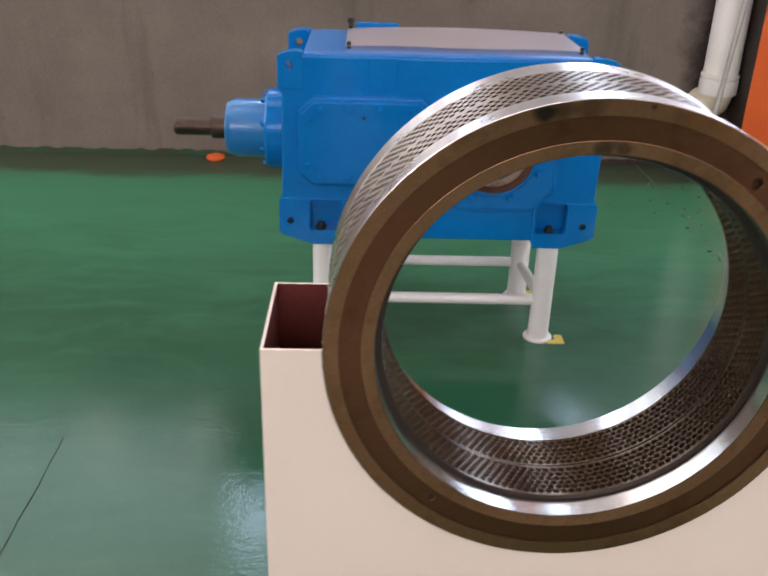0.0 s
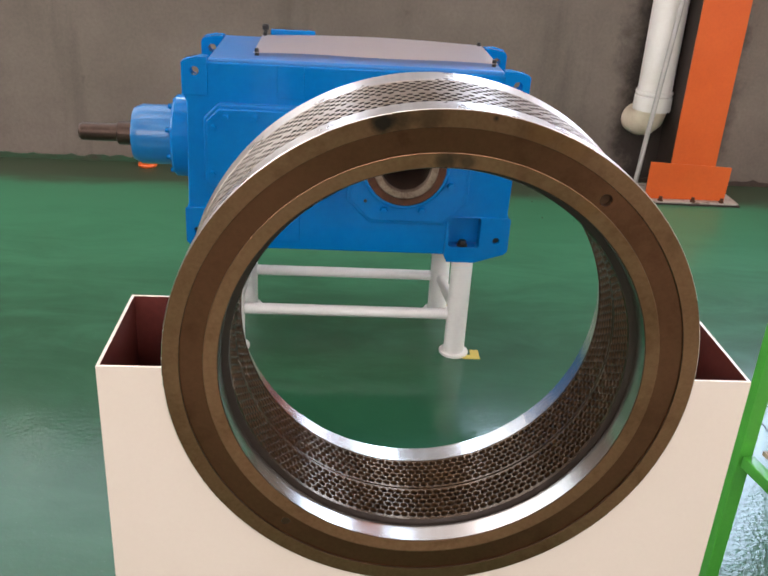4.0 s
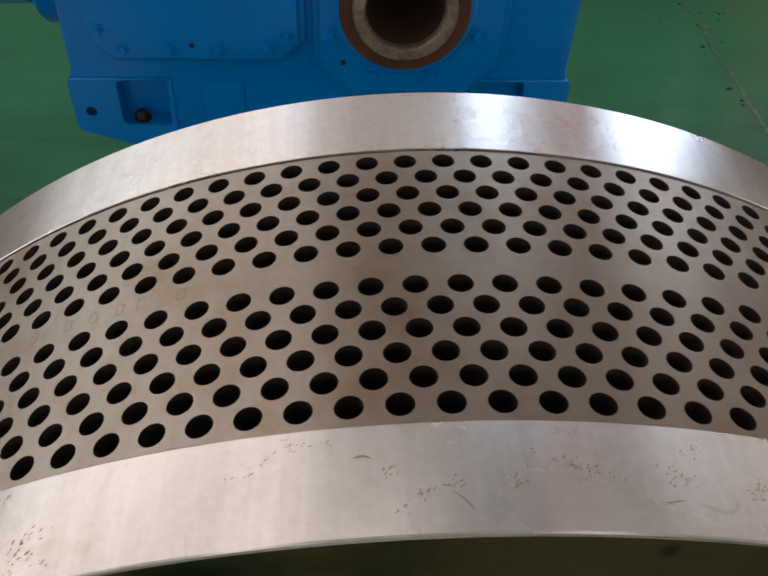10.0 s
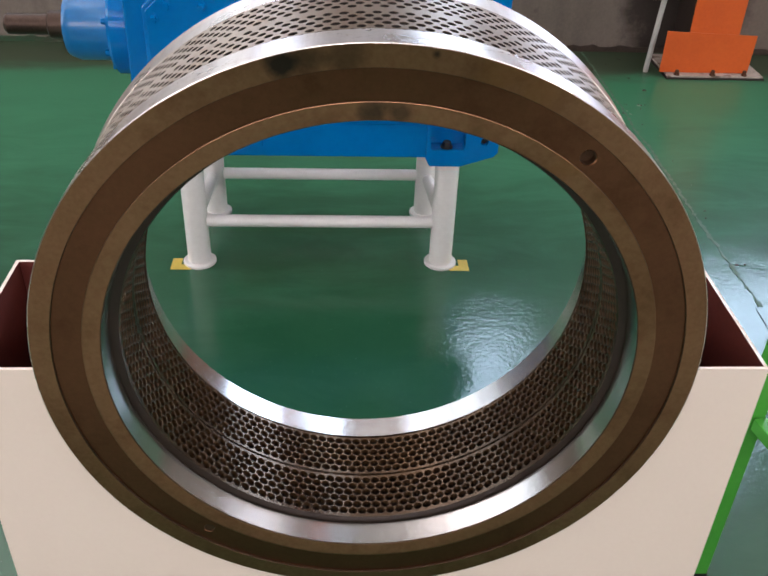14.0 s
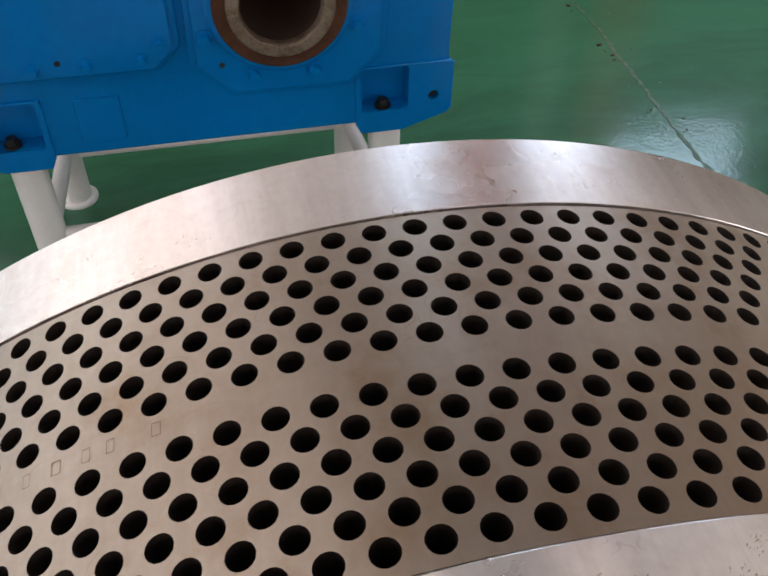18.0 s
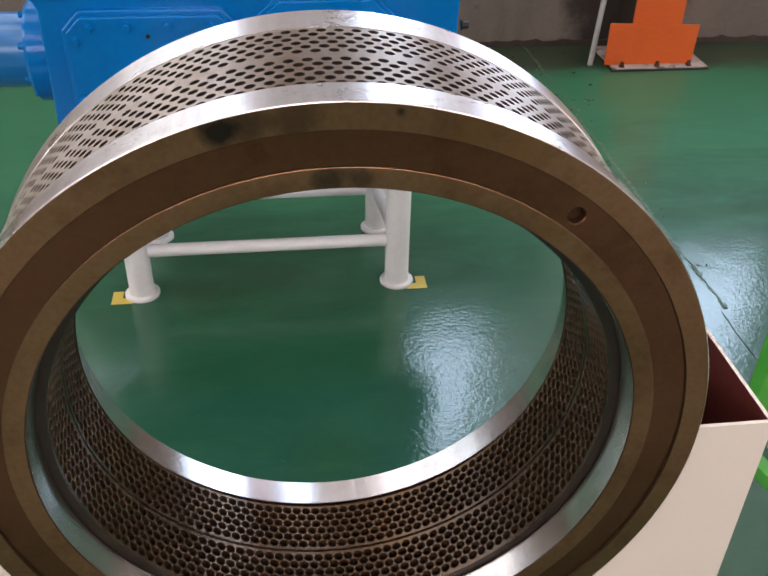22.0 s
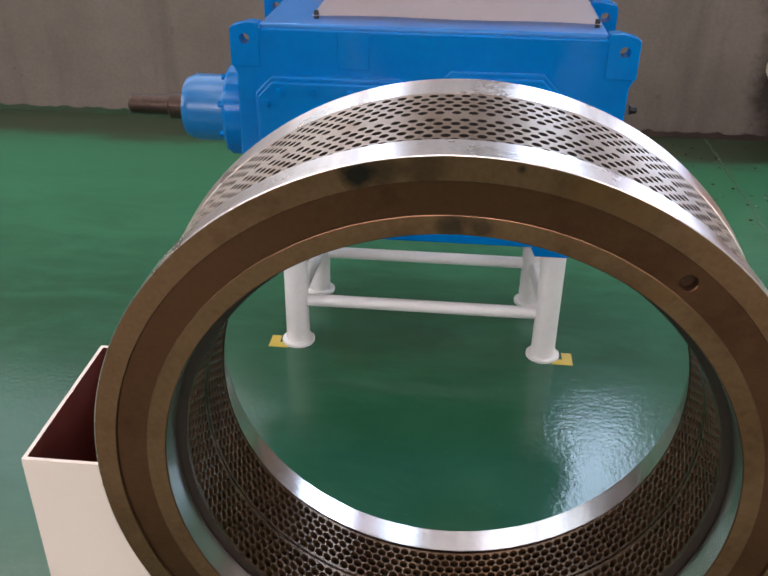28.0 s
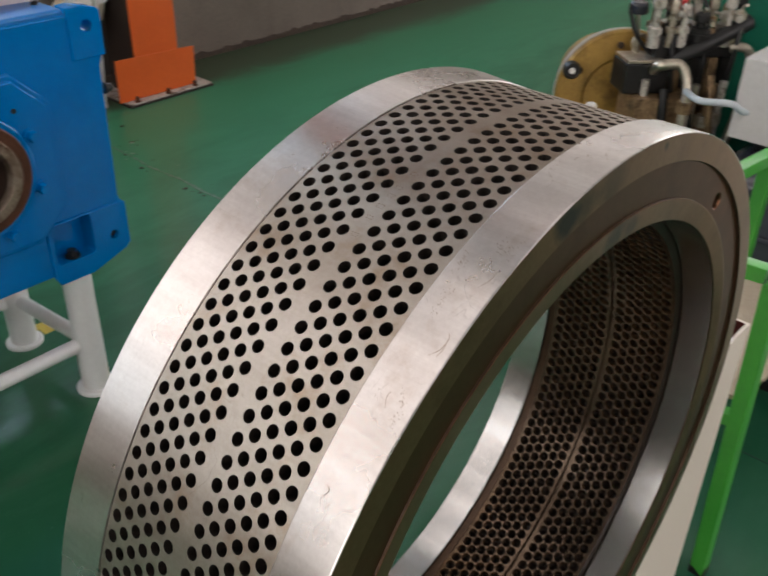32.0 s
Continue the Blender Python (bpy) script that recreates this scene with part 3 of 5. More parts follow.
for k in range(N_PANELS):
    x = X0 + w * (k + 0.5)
    shade = 5.9 if x < -2.2 else 5.9 - 1.15 * (x + 2.2) if x < 1.2 else 1.3 if x < 3.0 else 4.4          # dimmer towards the column, to shape the ring's reflections
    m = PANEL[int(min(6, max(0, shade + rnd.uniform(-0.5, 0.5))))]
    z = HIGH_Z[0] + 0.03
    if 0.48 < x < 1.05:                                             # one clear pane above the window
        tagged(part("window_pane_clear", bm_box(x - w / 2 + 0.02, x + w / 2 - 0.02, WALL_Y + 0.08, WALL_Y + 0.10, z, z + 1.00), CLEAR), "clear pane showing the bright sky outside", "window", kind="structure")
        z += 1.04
    tagged(part("window_panel_%d" % (k + 1), bm_box(x - w / 2 + 0.02, x + w / 2 - 0.02, WALL_Y + 0.08, WALL_Y + 0.10, z, HIGH_Z[1] - 0.03), m), "glowing panel added high in the wall, out of view", "window", kind="structure")
tagged(part("window_rail", bm_join(*[bm_box(max(X0, X0 + w * k - 0.02), X0 + w * k + 0.02, WALL_Y + 0.06, WALL_Y + 0.13, HIGH_Z[0], HIGH_Z[1]) for k in range(N_PANELS)]), PLASTER, smooth=False), "posts between the added glowing panels", "window", kind="structure")
wall_with_windows("wall_south", Y0 - 0.24, Y0, ADDED_WIN_BACK, 2.7, 5.1, PLASTER, "plain plastered wall of the hall")
tagged(part("wall_west", bm_box(X0 - 0.24, X0, Y0, WALL_Y, 0, HALL_H), PLASTER), "plain plastered end wall of the hall", "wall", kind="structure")
# Unseen glow added on the end wall to brighten the ring's left side.
WEST_GLOW = glow("added_west_glow", (1.0, 0.93, 0.90), 6.0)
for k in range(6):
    tagged(part("window_panel_west_%d" % (k + 1), bm_box(X0 + 0.002, X0 + 0.02, -3.4 + 1.1 * k, -2.34 + 1.1 * k, 2.2, 5.2), WEST_GLOW), "glowing panel added in the end wall, out of view", "window", kind="structure")
# Unseen glow added on the other end wall to lift the floor there.
EAST_GLOW = glow("added_east_glow", (1.0, 0.95, 0.92), 7.5)
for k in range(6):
    tagged(part("window_panel_east_%d" % (k + 1), bm_box(X1 - 0.02, X1 - 0.002, -3.4 + 1.1 * k, -2.34 + 1.1 * k, 1.6, 5.2), EAST_GLOW), "glowing panel added in the end wall, out of view", "window", kind="structure")
tagged(part("wall_east", bm_box(X1, X1 + 0.24, Y0, WALL_Y, 0, HALL_H), PLASTER), "plain plastered end wall of the hall", "wall", kind="structure")
ceil = [bm_box(a, b, Y0, WALL_Y, HALL_H, HALL_H + 0.2) for a, b in zip([X0] + [s[1] for s in ADDED_SKYLIGHT], [s[0] for s in ADDED_SKYLIGHT] + [X1])]
ceil += [bm_box(a, b, *ys, HALL_H, HALL_H + 0.2) for a, b in ADDED_SKYLIGHT for ys in ((Y0, -5.7), (2.5, WALL_Y))]
# Glowing panels added under the unseen ceiling, reflected in the ring's rims.
for k in range(8):
    x = -5.6 + 1.6 * k
    tagged(part("roof_glow_panel_%d" % (k + 1), bm_box(x - 0.70, x + 0.70, 0.6, 2.4, HALL_H - 0.012, HALL_H - 0.002), PANEL[5 if x < -0.5 else 1 if x < 2.8 else 4]), "glowing panel added under the ceiling, out of view", "roof light", kind="structure")
tagged(part("ceiling", bm_join(*ceil), CEILING, smooth=False), "plain pale workshop ceiling with long roof openings added for light", "ceiling", kind="structure")


def window(name, a, b, y, z0, z1, plain=False):
    """A metal window with mullions in an opening of a wall along x."""
    w = empty(name, ((a + b) / 2, y, z0))
    cx = (a + b) / 2
    hw, h = (b - a) / 2, z1 - z0
    for x in (-hw + 0.03, hw - 0.03):
        part("window_frame", bm_box(x - 0.03, x + 0.03, -0.03, 0.03, 0, h, 0.004), ALU, w)
    for z in (0.03, h - 0.03):
        part("window_frame", bm_box(-hw + 0.061, hw - 0.061, -0.03, 0.03, z - 0.03, z + 0.03, 0.004), ALU, w)
    n = 1 if plain else max(1, round((b - a) / 0.95))
    for k in range(1, n):
        x = -hw + (b - a) * k / n
        part("mullion", bm_box(x - 0.03, x + 0.03, -0.025, 0.025, 0.061, h - 0.061, 0.004), ALU, w)
    return tagged(w, "metal-framed hall window with plain panes", "window", kind="structure")


for i, (a, b, sill, frosted) in enumerate(PANES):
    window("window_%d" % (i + 1), a, b, WALL_Y + 0.09, sill, WIN_Z[1], frosted)
back = part("backdrop", bm_box(X0 - 3, X1 + 3, WALL_Y + 3.0, WALL_Y + 3.02, -1, 9), SKY_GLOW)
tagged(back, "bright overcast daylight outside the windows", "sky", kind="structure")


def uneven_strip(x0, x1, z_lo, z_hi, depth, step=0.06, seed=3):
    """A hand-painted base band with a ragged top edge."""
    rnd = random.Random(seed)
    n = int((x1 - x0) / step)
    top = [(x0 + (x1 - x0) * i / n, z_hi * (0.60 + 0.40 * rnd.random() ** 1.6)) for i in range(n + 1)]
    return bm_prism([(x0, z_lo), (x1, z_lo)] + top[::-1], WALL_Y - depth, WALL_Y, "y")


BASE_GREEN = surface("dark_green_base_paint", (0.018, 0.075, 0.034), (0.038, 0.036, 0.020), 0.7, 0.0, 5, 60, 0.2)
BASE_DIRT = surface("brown_base_dirt", (0.060, 0.040, 0.028), (0.030, 0.020, 0.014), 0.85, 0.0, 9, 70, 0.3)
for k, (a, b, hi, m, lab) in enumerate(((X0, -0.95, 0.036, BASE_GREEN, "ragged dark green and brown smear along the wall foot"), (-0.949, X1, 0.040, BASE_DIRT, "brown dirt crust along the wall foot"))):
    tagged(part("baseboard_%d" % (k + 1), uneven_strip(a, b, 0.0, hi, 0.010, 0.035, 3 + k), m, sharp=20), lab, "baseboard", kind="structure")

JOINT = surface("pale_floor_joint", (0.120, 0.185, 0.135), (0.020, 0.080, 0.042), 0.6, 0.0, 38, 140, 0.15)


def ragged_line(x, y0, y1, w, seed, step=0.05):
    rnd = random.Random(seed)
    n = int((y1 - y0) / step)
    left, right = [], []
    drift = 0.0
    for i in range(n + 1):
        y = y0 + (y1 - y0) * i / n
        drift = 0.85 * drift + rnd.uniform(-0.003, 0.003)
        ww = w * rnd.uniform(0.15, 1.0) ** 1.6 + 0.0006
        left.append((x + drift - ww, y))
        right.append((x + drift + ww, y))
    return bm_prism(left + right[::-1], 0.0002, 0.0012, "z")


DARK_JOINT = surface("dirty_floor_joint", (0.010, 0.040, 0.022), (0.004, 0.014, 0.008), 0.6, 0.0, 12, 90, 0.1)
tagged(part("floor_joint", ragged_line(1.235, 1.25, 3.58, 0.0090, 5, 0.012), JOINT, smooth=False), "pale scraped joint line in the green floor", "floor joint", kind="structure")
for x, y0, y1 in ((1.215, -4.0, 1.24), (-1.195, -4.0, 0.85)):
    tagged(part("floor_joint_dark", ragged_line(x, y0, y1, 0.0016, 8), DARK_JOINT, smooth=False), "dirty dark joint line in the green floor", "floor joint", kind="structure")


# ---------------------------------------------------------------- ring die
RZ = 0.785                     # height of the ring's axis
N_HOLES, PHASE = 142, -0.21
R_BAND, R_TRACK = 0.4078, 0.315
ROW = 0.01213
ROWS = [0.2000 - ROW * i for i in range(6)] + [0.1155 - ROW * i for i in range(6)]
ring = empty("ring_die", (0, 0, RZ - 0.4125))
RC = 0.4125                    # axis above the ring's own base
tagged(ring, "large perforated steel ring die resting in a cream box stand", "ring die")


RIM = 1.16                     # flat edge of the outermost cells, in half rows


def drilled(name, radius, sign, hole_r, depth, strips, mats, label, taper=1.0, lip=(0.0003, 1.0)):
    """A cylinder band made of cells, each with a round bore; sign 1 bores inwards, -1 outwards."""
    step = 2 * math.pi / N_HOLES
    K = 16
    lift = (step * radius) ** 2 / (4 * ROW * ROW)                            # six-sided cells that interlock row by row
    verts, norms, faces, fmat = [], [], [], []

    known = {}

    def put(a, y, r, nrm, shared=True):
        co = (math.sin(a) * r, y, RC + math.cos(a) * r)
        key = (round(co[0], 6), round(co[1], 6), round(co[2], 6))
        if shared and key in known:
            return known[key]
        verts.append(co)
        norms.append(nrm)
        known[key] = len(verts) - 1
        return len(verts) - 1

    def radial(a, s):
        return (math.sin(a) * s, 0.0, math.cos(a) * s)

    flip = sign < 0
    for k, yc in enumerate(ROWS):
        shift = 0.0 if k % 2 == 0 else 0.5
        for i in range(N_HOLES):
            a0 = radians(PHASE) + step * (i - shift)
            up = (RIM, RIM) if k % 6 == 0 else (1 - lift, 1 + lift)          # corner and tip on the side of larger y
            dn = (RIM, RIM) if k % 6 == 5 else (1 - lift, 1 + lift)
            ring8 = [(-1, -dn[0]), (0, -dn[1]), (1, -dn[0]), (1, 0), (1, up[0]), (0, up[1]), (-1, up[0]), (-1, 0)]
            outer = []
            for u, v in ring8:
                a = a0 + u * step / 2
                outer.append(put(a, yc + v * ROW / 2, radius, radial(a, sign)))
            rim, deep0, deep1 = [], [], []
            for q in range(K):
                th = -0.75 * math.pi + 2 * math.pi * q / K
                du, dv = math.cos(th) * hole_r, math.sin(th) * hole_r
                a = a0 + du / radius
                rim.append(put(a, yc + dv, radius, radial(a, sign)))
                inward = (-math.cos(th) * math.cos(a0), -math.sin(th), math.cos(th) * math.sin(a0))
                deep0.append(put(a0 + du * lip[1] / radius, yc + dv * lip[1], radius - sign * lip[0], inward))
                rd = radius - sign * depth
                deep1.append(put(a0 + du * taper / rd, yc + dv * taper, rd, inward))
            for j in range(8):
                q0, q1, q2 = rim[2 * j], rim[2 * j + 1], rim[(2 * j + 2) % K]
                o0, o1 = outer[j], outer[(j + 1) % 8]
                for f in ((o0, o1, q1), (o0, q1, q0), (o1, q2, q1)):
                    faces.append(f if not flip else f[::-1])
                    fmat.append(0)
            for q in range(K):
                r = (q + 1) % K
                f = (rim[q], rim[r], deep0[r], deep0[q])
                faces.append(f if not flip else f[::-1])
                fmat.append(0)
                f = (deep0[q], deep0[r], deep1[r], deep1[q])
                faces.append(f if not flip else f[::-1])
                fmat.append(1)
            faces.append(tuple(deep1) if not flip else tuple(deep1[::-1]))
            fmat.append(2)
    for y0, y1, r0, r1 in strips:
        m = N_HOLES * 2
        for i in range(m):
            a, b = radians(PHASE) + step * i / 2, radians(PHASE) + step * (i + 1) / 2
            f = (put(a, y0, r0, radial(a, sign)), put(b, y0, r0, radial(b, sign)), put(b, y1, r1, radial(b, sign)), put(a, y1, r1, radial(a, sign)))
            faces.append(f if not flip else f[::-1])
            fmat.append(0)
    me = bpy.data.meshes.new(name)
    me.from_pydata(verts, [], faces)
    for mm in mats:
        me.materials.append(mm)
    me.polygons.foreach_set("material_index", fmat)
    me.polygons.foreach_set("use_smooth", [True] * len(me.polygons))
    me.normals_split_custom_set_from_vertices(norms)
    ob = new(name, me)
    ob.parent = ring
    if label:
        ob["label"] = label
    return ob


h = ROW / 2 * RIM
OUT_STRIPS = [(0.0455, ROWS[11] - h, R_BAND, R_BAND), (ROWS[6] + h, ROWS[5] - h, R_BAND, R_BAND), (ROWS[0] + h, 0.2079, R_BAND, R_BAND)]
# Shallow bores end in near-black caps for the shade of full depth.
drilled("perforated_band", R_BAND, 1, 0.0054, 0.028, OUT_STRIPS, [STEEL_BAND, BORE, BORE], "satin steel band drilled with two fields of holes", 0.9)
mid = (ROWS[6] + ROWS[5]) / 2
IN_STRIPS = [(0.0445, ROWS[11] - h, R_TRACK + 0.002, R_TRACK), (ROWS[6] + h, mid - 0.0022, R_TRACK, R_TRACK), (mid - 0.0022, mid - 0.0018, R_TRACK, R_TRACK + 0.005),
             (mid - 0.0018, mid + 0.0018, R_TRACK + 0.005, R_TRACK + 0.005), (mid + 0.0018, mid + 0.0022, R_TRACK + 0.005, R_TRACK),
             (mid + 0.0022, ROWS[5] - h, R_TRACK, R_TRACK), (ROWS[0] + h, 0.2095, R_TRACK, R_TRACK)]
drilled("inner_track", R_TRACK, -1, 0.0067, 0.0060, IN_STRIPS, [TRACK, MOUTH, DARK_GAP], "dark oily inner track full of bore mouths", 0.80, (0.0009, 0.93))


def ring_lathe(name, profile, material, label="", n=220):
    return part(name, bm_lathe(profile, n, "y", (0, 0, RC)), material, ring, label, sharp=7)


ring_lathe("front_rim", [(0.4113, 0.0), (0.4122, 0.0004), (0.4125, 0.0012), (0.4125, 0.0425), (0.4122, 0.0430), (0.4090, 0.0438), (0.4074, 0.0457)], STEEL, "polished steel front rim with small scuffs")
ring_lathe("rear_rim", [(0.4077, 0.2078), (0.4058, 0.2079), (0.4058, 0.2090), (0.4084, 0.2091), (0.4087, 0.2094), (0.4119, 0.2546), (0.4113, 0.2553), (0.3560, 0.2553), (0.3560, 0.2700), (0.3550, 0.2710), (0.3304, 0.2710), (0.3294, 0.2700)], STEEL, "polished steel rear rim")
ring_lathe("rear_inner_collar", [(0.3294, 0.2700), (0.3294, 0.2290), (0.3300, 0.2284)], STEEL_INNER, "bright turned collar inside the ring")
# Grooves and steps are coloured dark in place of shade and against glints.
ring_lathe("rear_groove", [(0.3300, 0.2284), (0.3335, 0.2280), (0.3335, 0.2110), (0.3140, 0.2094)], COUNTER, "groove beside the track, coloured dark for its shade")
ring_lathe("front_face", [(0.4113, 0.0), (0.3870, 0.0)], FACE, "brownish oiled steel end face")
ring_lathe("face_step", [(0.3870, 0.0), (0.3865, 0.0005), (0.3862, 0.0036)], COUNTER, "step round the sunk band, coloured dark for its shade")
ring_lathe("inner_lip", [(0.3508, 0.0021), (0.3503, 0.0019), (0.3480, 0.0019), (0.3300, 0.0040)], FACE, "bevelled inner lip of the end face")
ring_lathe("lip_step", [(0.3513, 0.0038), (0.3508, 0.0021)], COUNTER, "step round the lip, coloured dark for its shade")
ring_lathe("lip_edge", [(0.3300, 0.0040), (0.3292, 0.0046), (0.3288, 0.0055)], COUNTER, "rounded inner edge of the lip, coloured dark against glints")
ring_lathe("front_inner_collar", [(0.3288, 0.0055), (0.3264, 0.0400)], STEEL_INNER, "bright turned collar inside the ring")
ring_lathe("front_groove", [(0.3264, 0.0400), (0.3274, 0.0406), (0.3274, 0.0432), (0.3166, 0.0446)], DARK_GAP, "groove beside the track, coloured black for its shade")


def recess_band():
    """The sunk band of the end face with two opposite tapped holes."""
    n, r_in, r_out = 220, 0.3513, 0.3862
    rc, rh = 0.3665, 0.0098
    bolts = [37.8, 217.8]                                            # the lower one is plugged nearly flush
    bm = bmesh.new()

    def at(a, r):
        y = 0.0036 + (r_out - r) / (r_out - r_in) * 0.0002
        return Vector((math.sin(a) * r, y, RC + math.cos(a) * r))

    half = 4
    step = 2 * math.pi / n
    idx = [round(radians(b) / step) for b in bolts]
    skip = {(i + d) % n for i in idx for d in range(-half, half)}
    radii = (r_in, (r_in + r_out) / 2, r_out)
    grid = [[bm.verts.new(at(i * step, r)) for r in radii] for i in range(n)]
    for i in range(n):
        if i in skip:
            continue
        j = (i + 1) % n
        for k in range(2):
            bm.faces.new((grid[i][k], grid[j][k], grid[j][k + 1], grid[i][k + 1]))
    for i0 in idx:
        a0 = i0 * step
        loop = [grid[(i0 + d) % n][0] for d in range(-half, half + 1)] + [grid[(i0 + half) % n][1]] + \
               [grid[(i0 + d) % n][2] for d in range(half, -half - 1, -1)] + [grid[(i0 - half) % n][1]]
        K = len(loop)
        c = at(a0, rc)
        tang, rad = Vector((math.cos(a0), 0, -math.sin(a0))), Vector((math.sin(a0), 0, math.cos(a0)))
        rings = []
        for depth, rr in ((0.0, rh), (0.0012, rh * 0.9), (0.011, rh * 0.88)) if i0 < n / 2 else ((0.0, rh * 0.8), (0.0006, rh * 0.74), (0.0016, rh * 0.72)):
            row = []
            for v in loop:
                d = v.co - c
                th = math.atan2(d.dot(rad), d.dot(tang))
                row.append(bm.verts.new(c + (tang * math.cos(th) + rad * math.sin(th)) * rr + Vector((0, depth, 0))))
            rings.append(row)
        prev = loop
        for r, row in enumerate(rings):
            for q in range(K):
                f = bm.faces.new((prev[q], prev[(q + 1) % K], row[(q + 1) % K], row[q]))
                f.material_index = 1 if r == 2 else 0
            prev = row
        bm.faces.new(prev).material_index = 1
    bmesh.ops.recalc_face_normals(bm, faces=bm.faces[:])
    return part("recessed_band", bm, [RECESS, COUNTER], ring, "dark brown sunk band with two tapped holes", sharp=30)


recess_band()


def stamp(i, a, w):
    """A stamped character too worn to read, as a plain bar."""
    rr = R_BAND + 0.0002
    pts = []
    for da, y in ((-w, mid - 0.0030), (w, mid - 0.0030), (w, mid + 0.0030), (-w, mid + 0.0030)):
        pts.append((radians(a + da), y))
    bm = bmesh.new()
    for k in range(4):
        (a1, y1), (a2, y2) = pts[k], pts[(k + 1) % 4]
        for inset in (0,):
            q = []
            for aa, yy, s in ((a1, y1, 0), (a2, y2, 0), (a2, y2, 1), (a1, y1, 1)):
                aa = aa + (radians(a) - aa) * 0.10 * s
                yy = yy + (mid - yy) * 0.08 * s
                q.append(bm.verts.new((math.sin(aa) * rr, yy, RC + math.cos(aa) * rr)))
            bm.faces.new(q)
    bmesh.ops.recalc_face_normals(bm, faces=bm.faces[:])
    part("stamped_bar", bm, RECESS, ring, smooth=False)


for i, (a, w) in enumerate(((-16.6, 0.26), (-19.2, 0.22), (-20.6, 0.24), (-22.4, 0.28), (-24.2, 0.22), (-26.8, 0.22))):
    stamp(i, a, w)


SCUFF = surface("dark_scuff", (0.45, 0.34, 0.26), (0.31, 0.23, 0.17), 0.42, 0.9, 60, 200, 0.1)


def scuff(points, w):
    """A thin dark scratch on the front rim, drawn through (angle in degrees, depth) points."""
    rr = 0.41265
    bm = bmesh.new()
    pts = bend_flat(points)
    left, right = [], []
    for i, (a, y) in enumerate(pts):
        a2, y2 = pts[min(i + 1, len(pts) - 1)]
        a1, y1 = pts[max(i - 1, 0)]
        tx, ty = radians(a2 - a1) * rr, y2 - y1
        n = math.hypot(tx, ty) or 1.0
        k = 0.5 * w * math.sin(math.pi * (i + 0.6) / (len(pts) + 0.2))
        for side, row in ((1, left), (-1, right)):
            aa, yy = radians(a) - side * ty / n * k / rr, y + side * tx / n * k
            row.append(bm.verts.new((math.sin(aa) * rr, yy, RC + math.cos(aa) * rr)))
    for i in range(len(pts) - 1):
        bm.faces.new((left[i], left[i + 1], right[i + 1], right[i]))
    bmesh.ops.recalc_face_normals(bm, faces=bm.faces[:])
    part("scuff", bm, SCUFF, ring, smooth=False)


def bend_flat(points, steps=5):
    out = []
    for i in range(len(points) - 1):
        p0, p1, p2, p3 = points[max(i - 1, 0)], points[i], points[i + 1], points[min(i + 2, len(points) - 1)]
        for k in range(steps):
            u = k / steps
            out.append(tuple(0.5 * (2 * b + (c - a) * u + (2 * a - 5 * b + 4 * c - d) * u * u + (3 * b - a - 3 * c + d) * u ** 3) for a, b, c, d in zip(p0, p1, p2, p3)))
    return out + [points[-1]]


for points, w in (([(-35.0, 0.014), (-34.0, 0.0085), (-32.8, 0.0075), (-32.2, 0.010)], 0.0007), ([(-34.8, 0.0085), (-34.0, 0.0068), (-33.2, 0.0072)], 0.0005),
                  ([(-27.0, 0.013), (-25.8, 0.009), (-24.6, 0.0085)], 0.0006), ([(-50.6, 0.030), (-49.8, 0.027), (-49.4, 0.031)], 0.0007),
                  ([(-51.4, 0.024), (-50.6, 0.022)], 0.0006), ([(-6.3, 0.030), (-5.8, 0.0305), (-5.4, 0.029)], 0.0006),
                  ([(-2.0, 0.016), (-1.4, 0.012), (-1.1, 0.0085)], 0.0004), ([(-41.0, 0.020), (-40.0, 0.023), (-39.4, 0.022)], 0.0005), ([(7.4, 0.012), (8.4, 0.0135)], 0.0005)):
    scuff(points, w)


def rub_marks(name, seed, spots, y0, y1, r0, r1):
    """Patches of tiny brown flecks where something has rubbed along a rim; spots are (angle, along, spread, slant, count)."""
    rnd = random.Random(seed)
    bm = bmesh.new()
    for a0, yc, spread, slant, count in spots:
        for k in range(count):
            u = rnd.gauss(0, 0.5)
            a = a0 + math.degrees(u * spread / 0.41)
            y = min(y1, max(y0, yc + slant * u * spread + rnd.gauss(0, 0.0016)))
            turn, size, w = rnd.gauss(0.9, 0.35), rnd.uniform(0.0006, 0.0026), rnd.uniform(0.00010, 0.00032)
            rr = r0 + (r1 - r0) * (y - y0) / (y1 - y0) + 0.00012
            c, q = math.cos(turn), math.sin(turn)
            quad = []
            for du, dv in ((-size / 2, 0), (-size * 0.1, w), (size / 2, 0), (size * 0.1, -w)):
                aa, yy = radians(a) + (c * du - q * dv) / rr, y + q * du + c * dv
                quad.append(bm.verts.new((math.sin(aa) * rr, yy, RC + math.cos(aa) * rr)))
            bm.faces.new(quad)
    bmesh.ops.recalc_face_normals(bm, faces=bm.faces[:])
    ob = part(name, bm, SCUFF, ring, "faint brown rub marks", smooth=False)
    ob["kind"] = "stuff"


rnd = random.Random(21)
FRONT_SPOTS = [(4.0, 0.024, 0.012, -0.35, 42), (8.5, 0.021, 0.006, 0.2, 16), (12.5, 0.020, 0.008, 0.5, 34), (15.5, 0.026, 0.010, 0.4, 40), (1.0, 0.019, 0.005, 0.0, 14), (-3.5, 0.014, 0.008, 0.6, 18)]
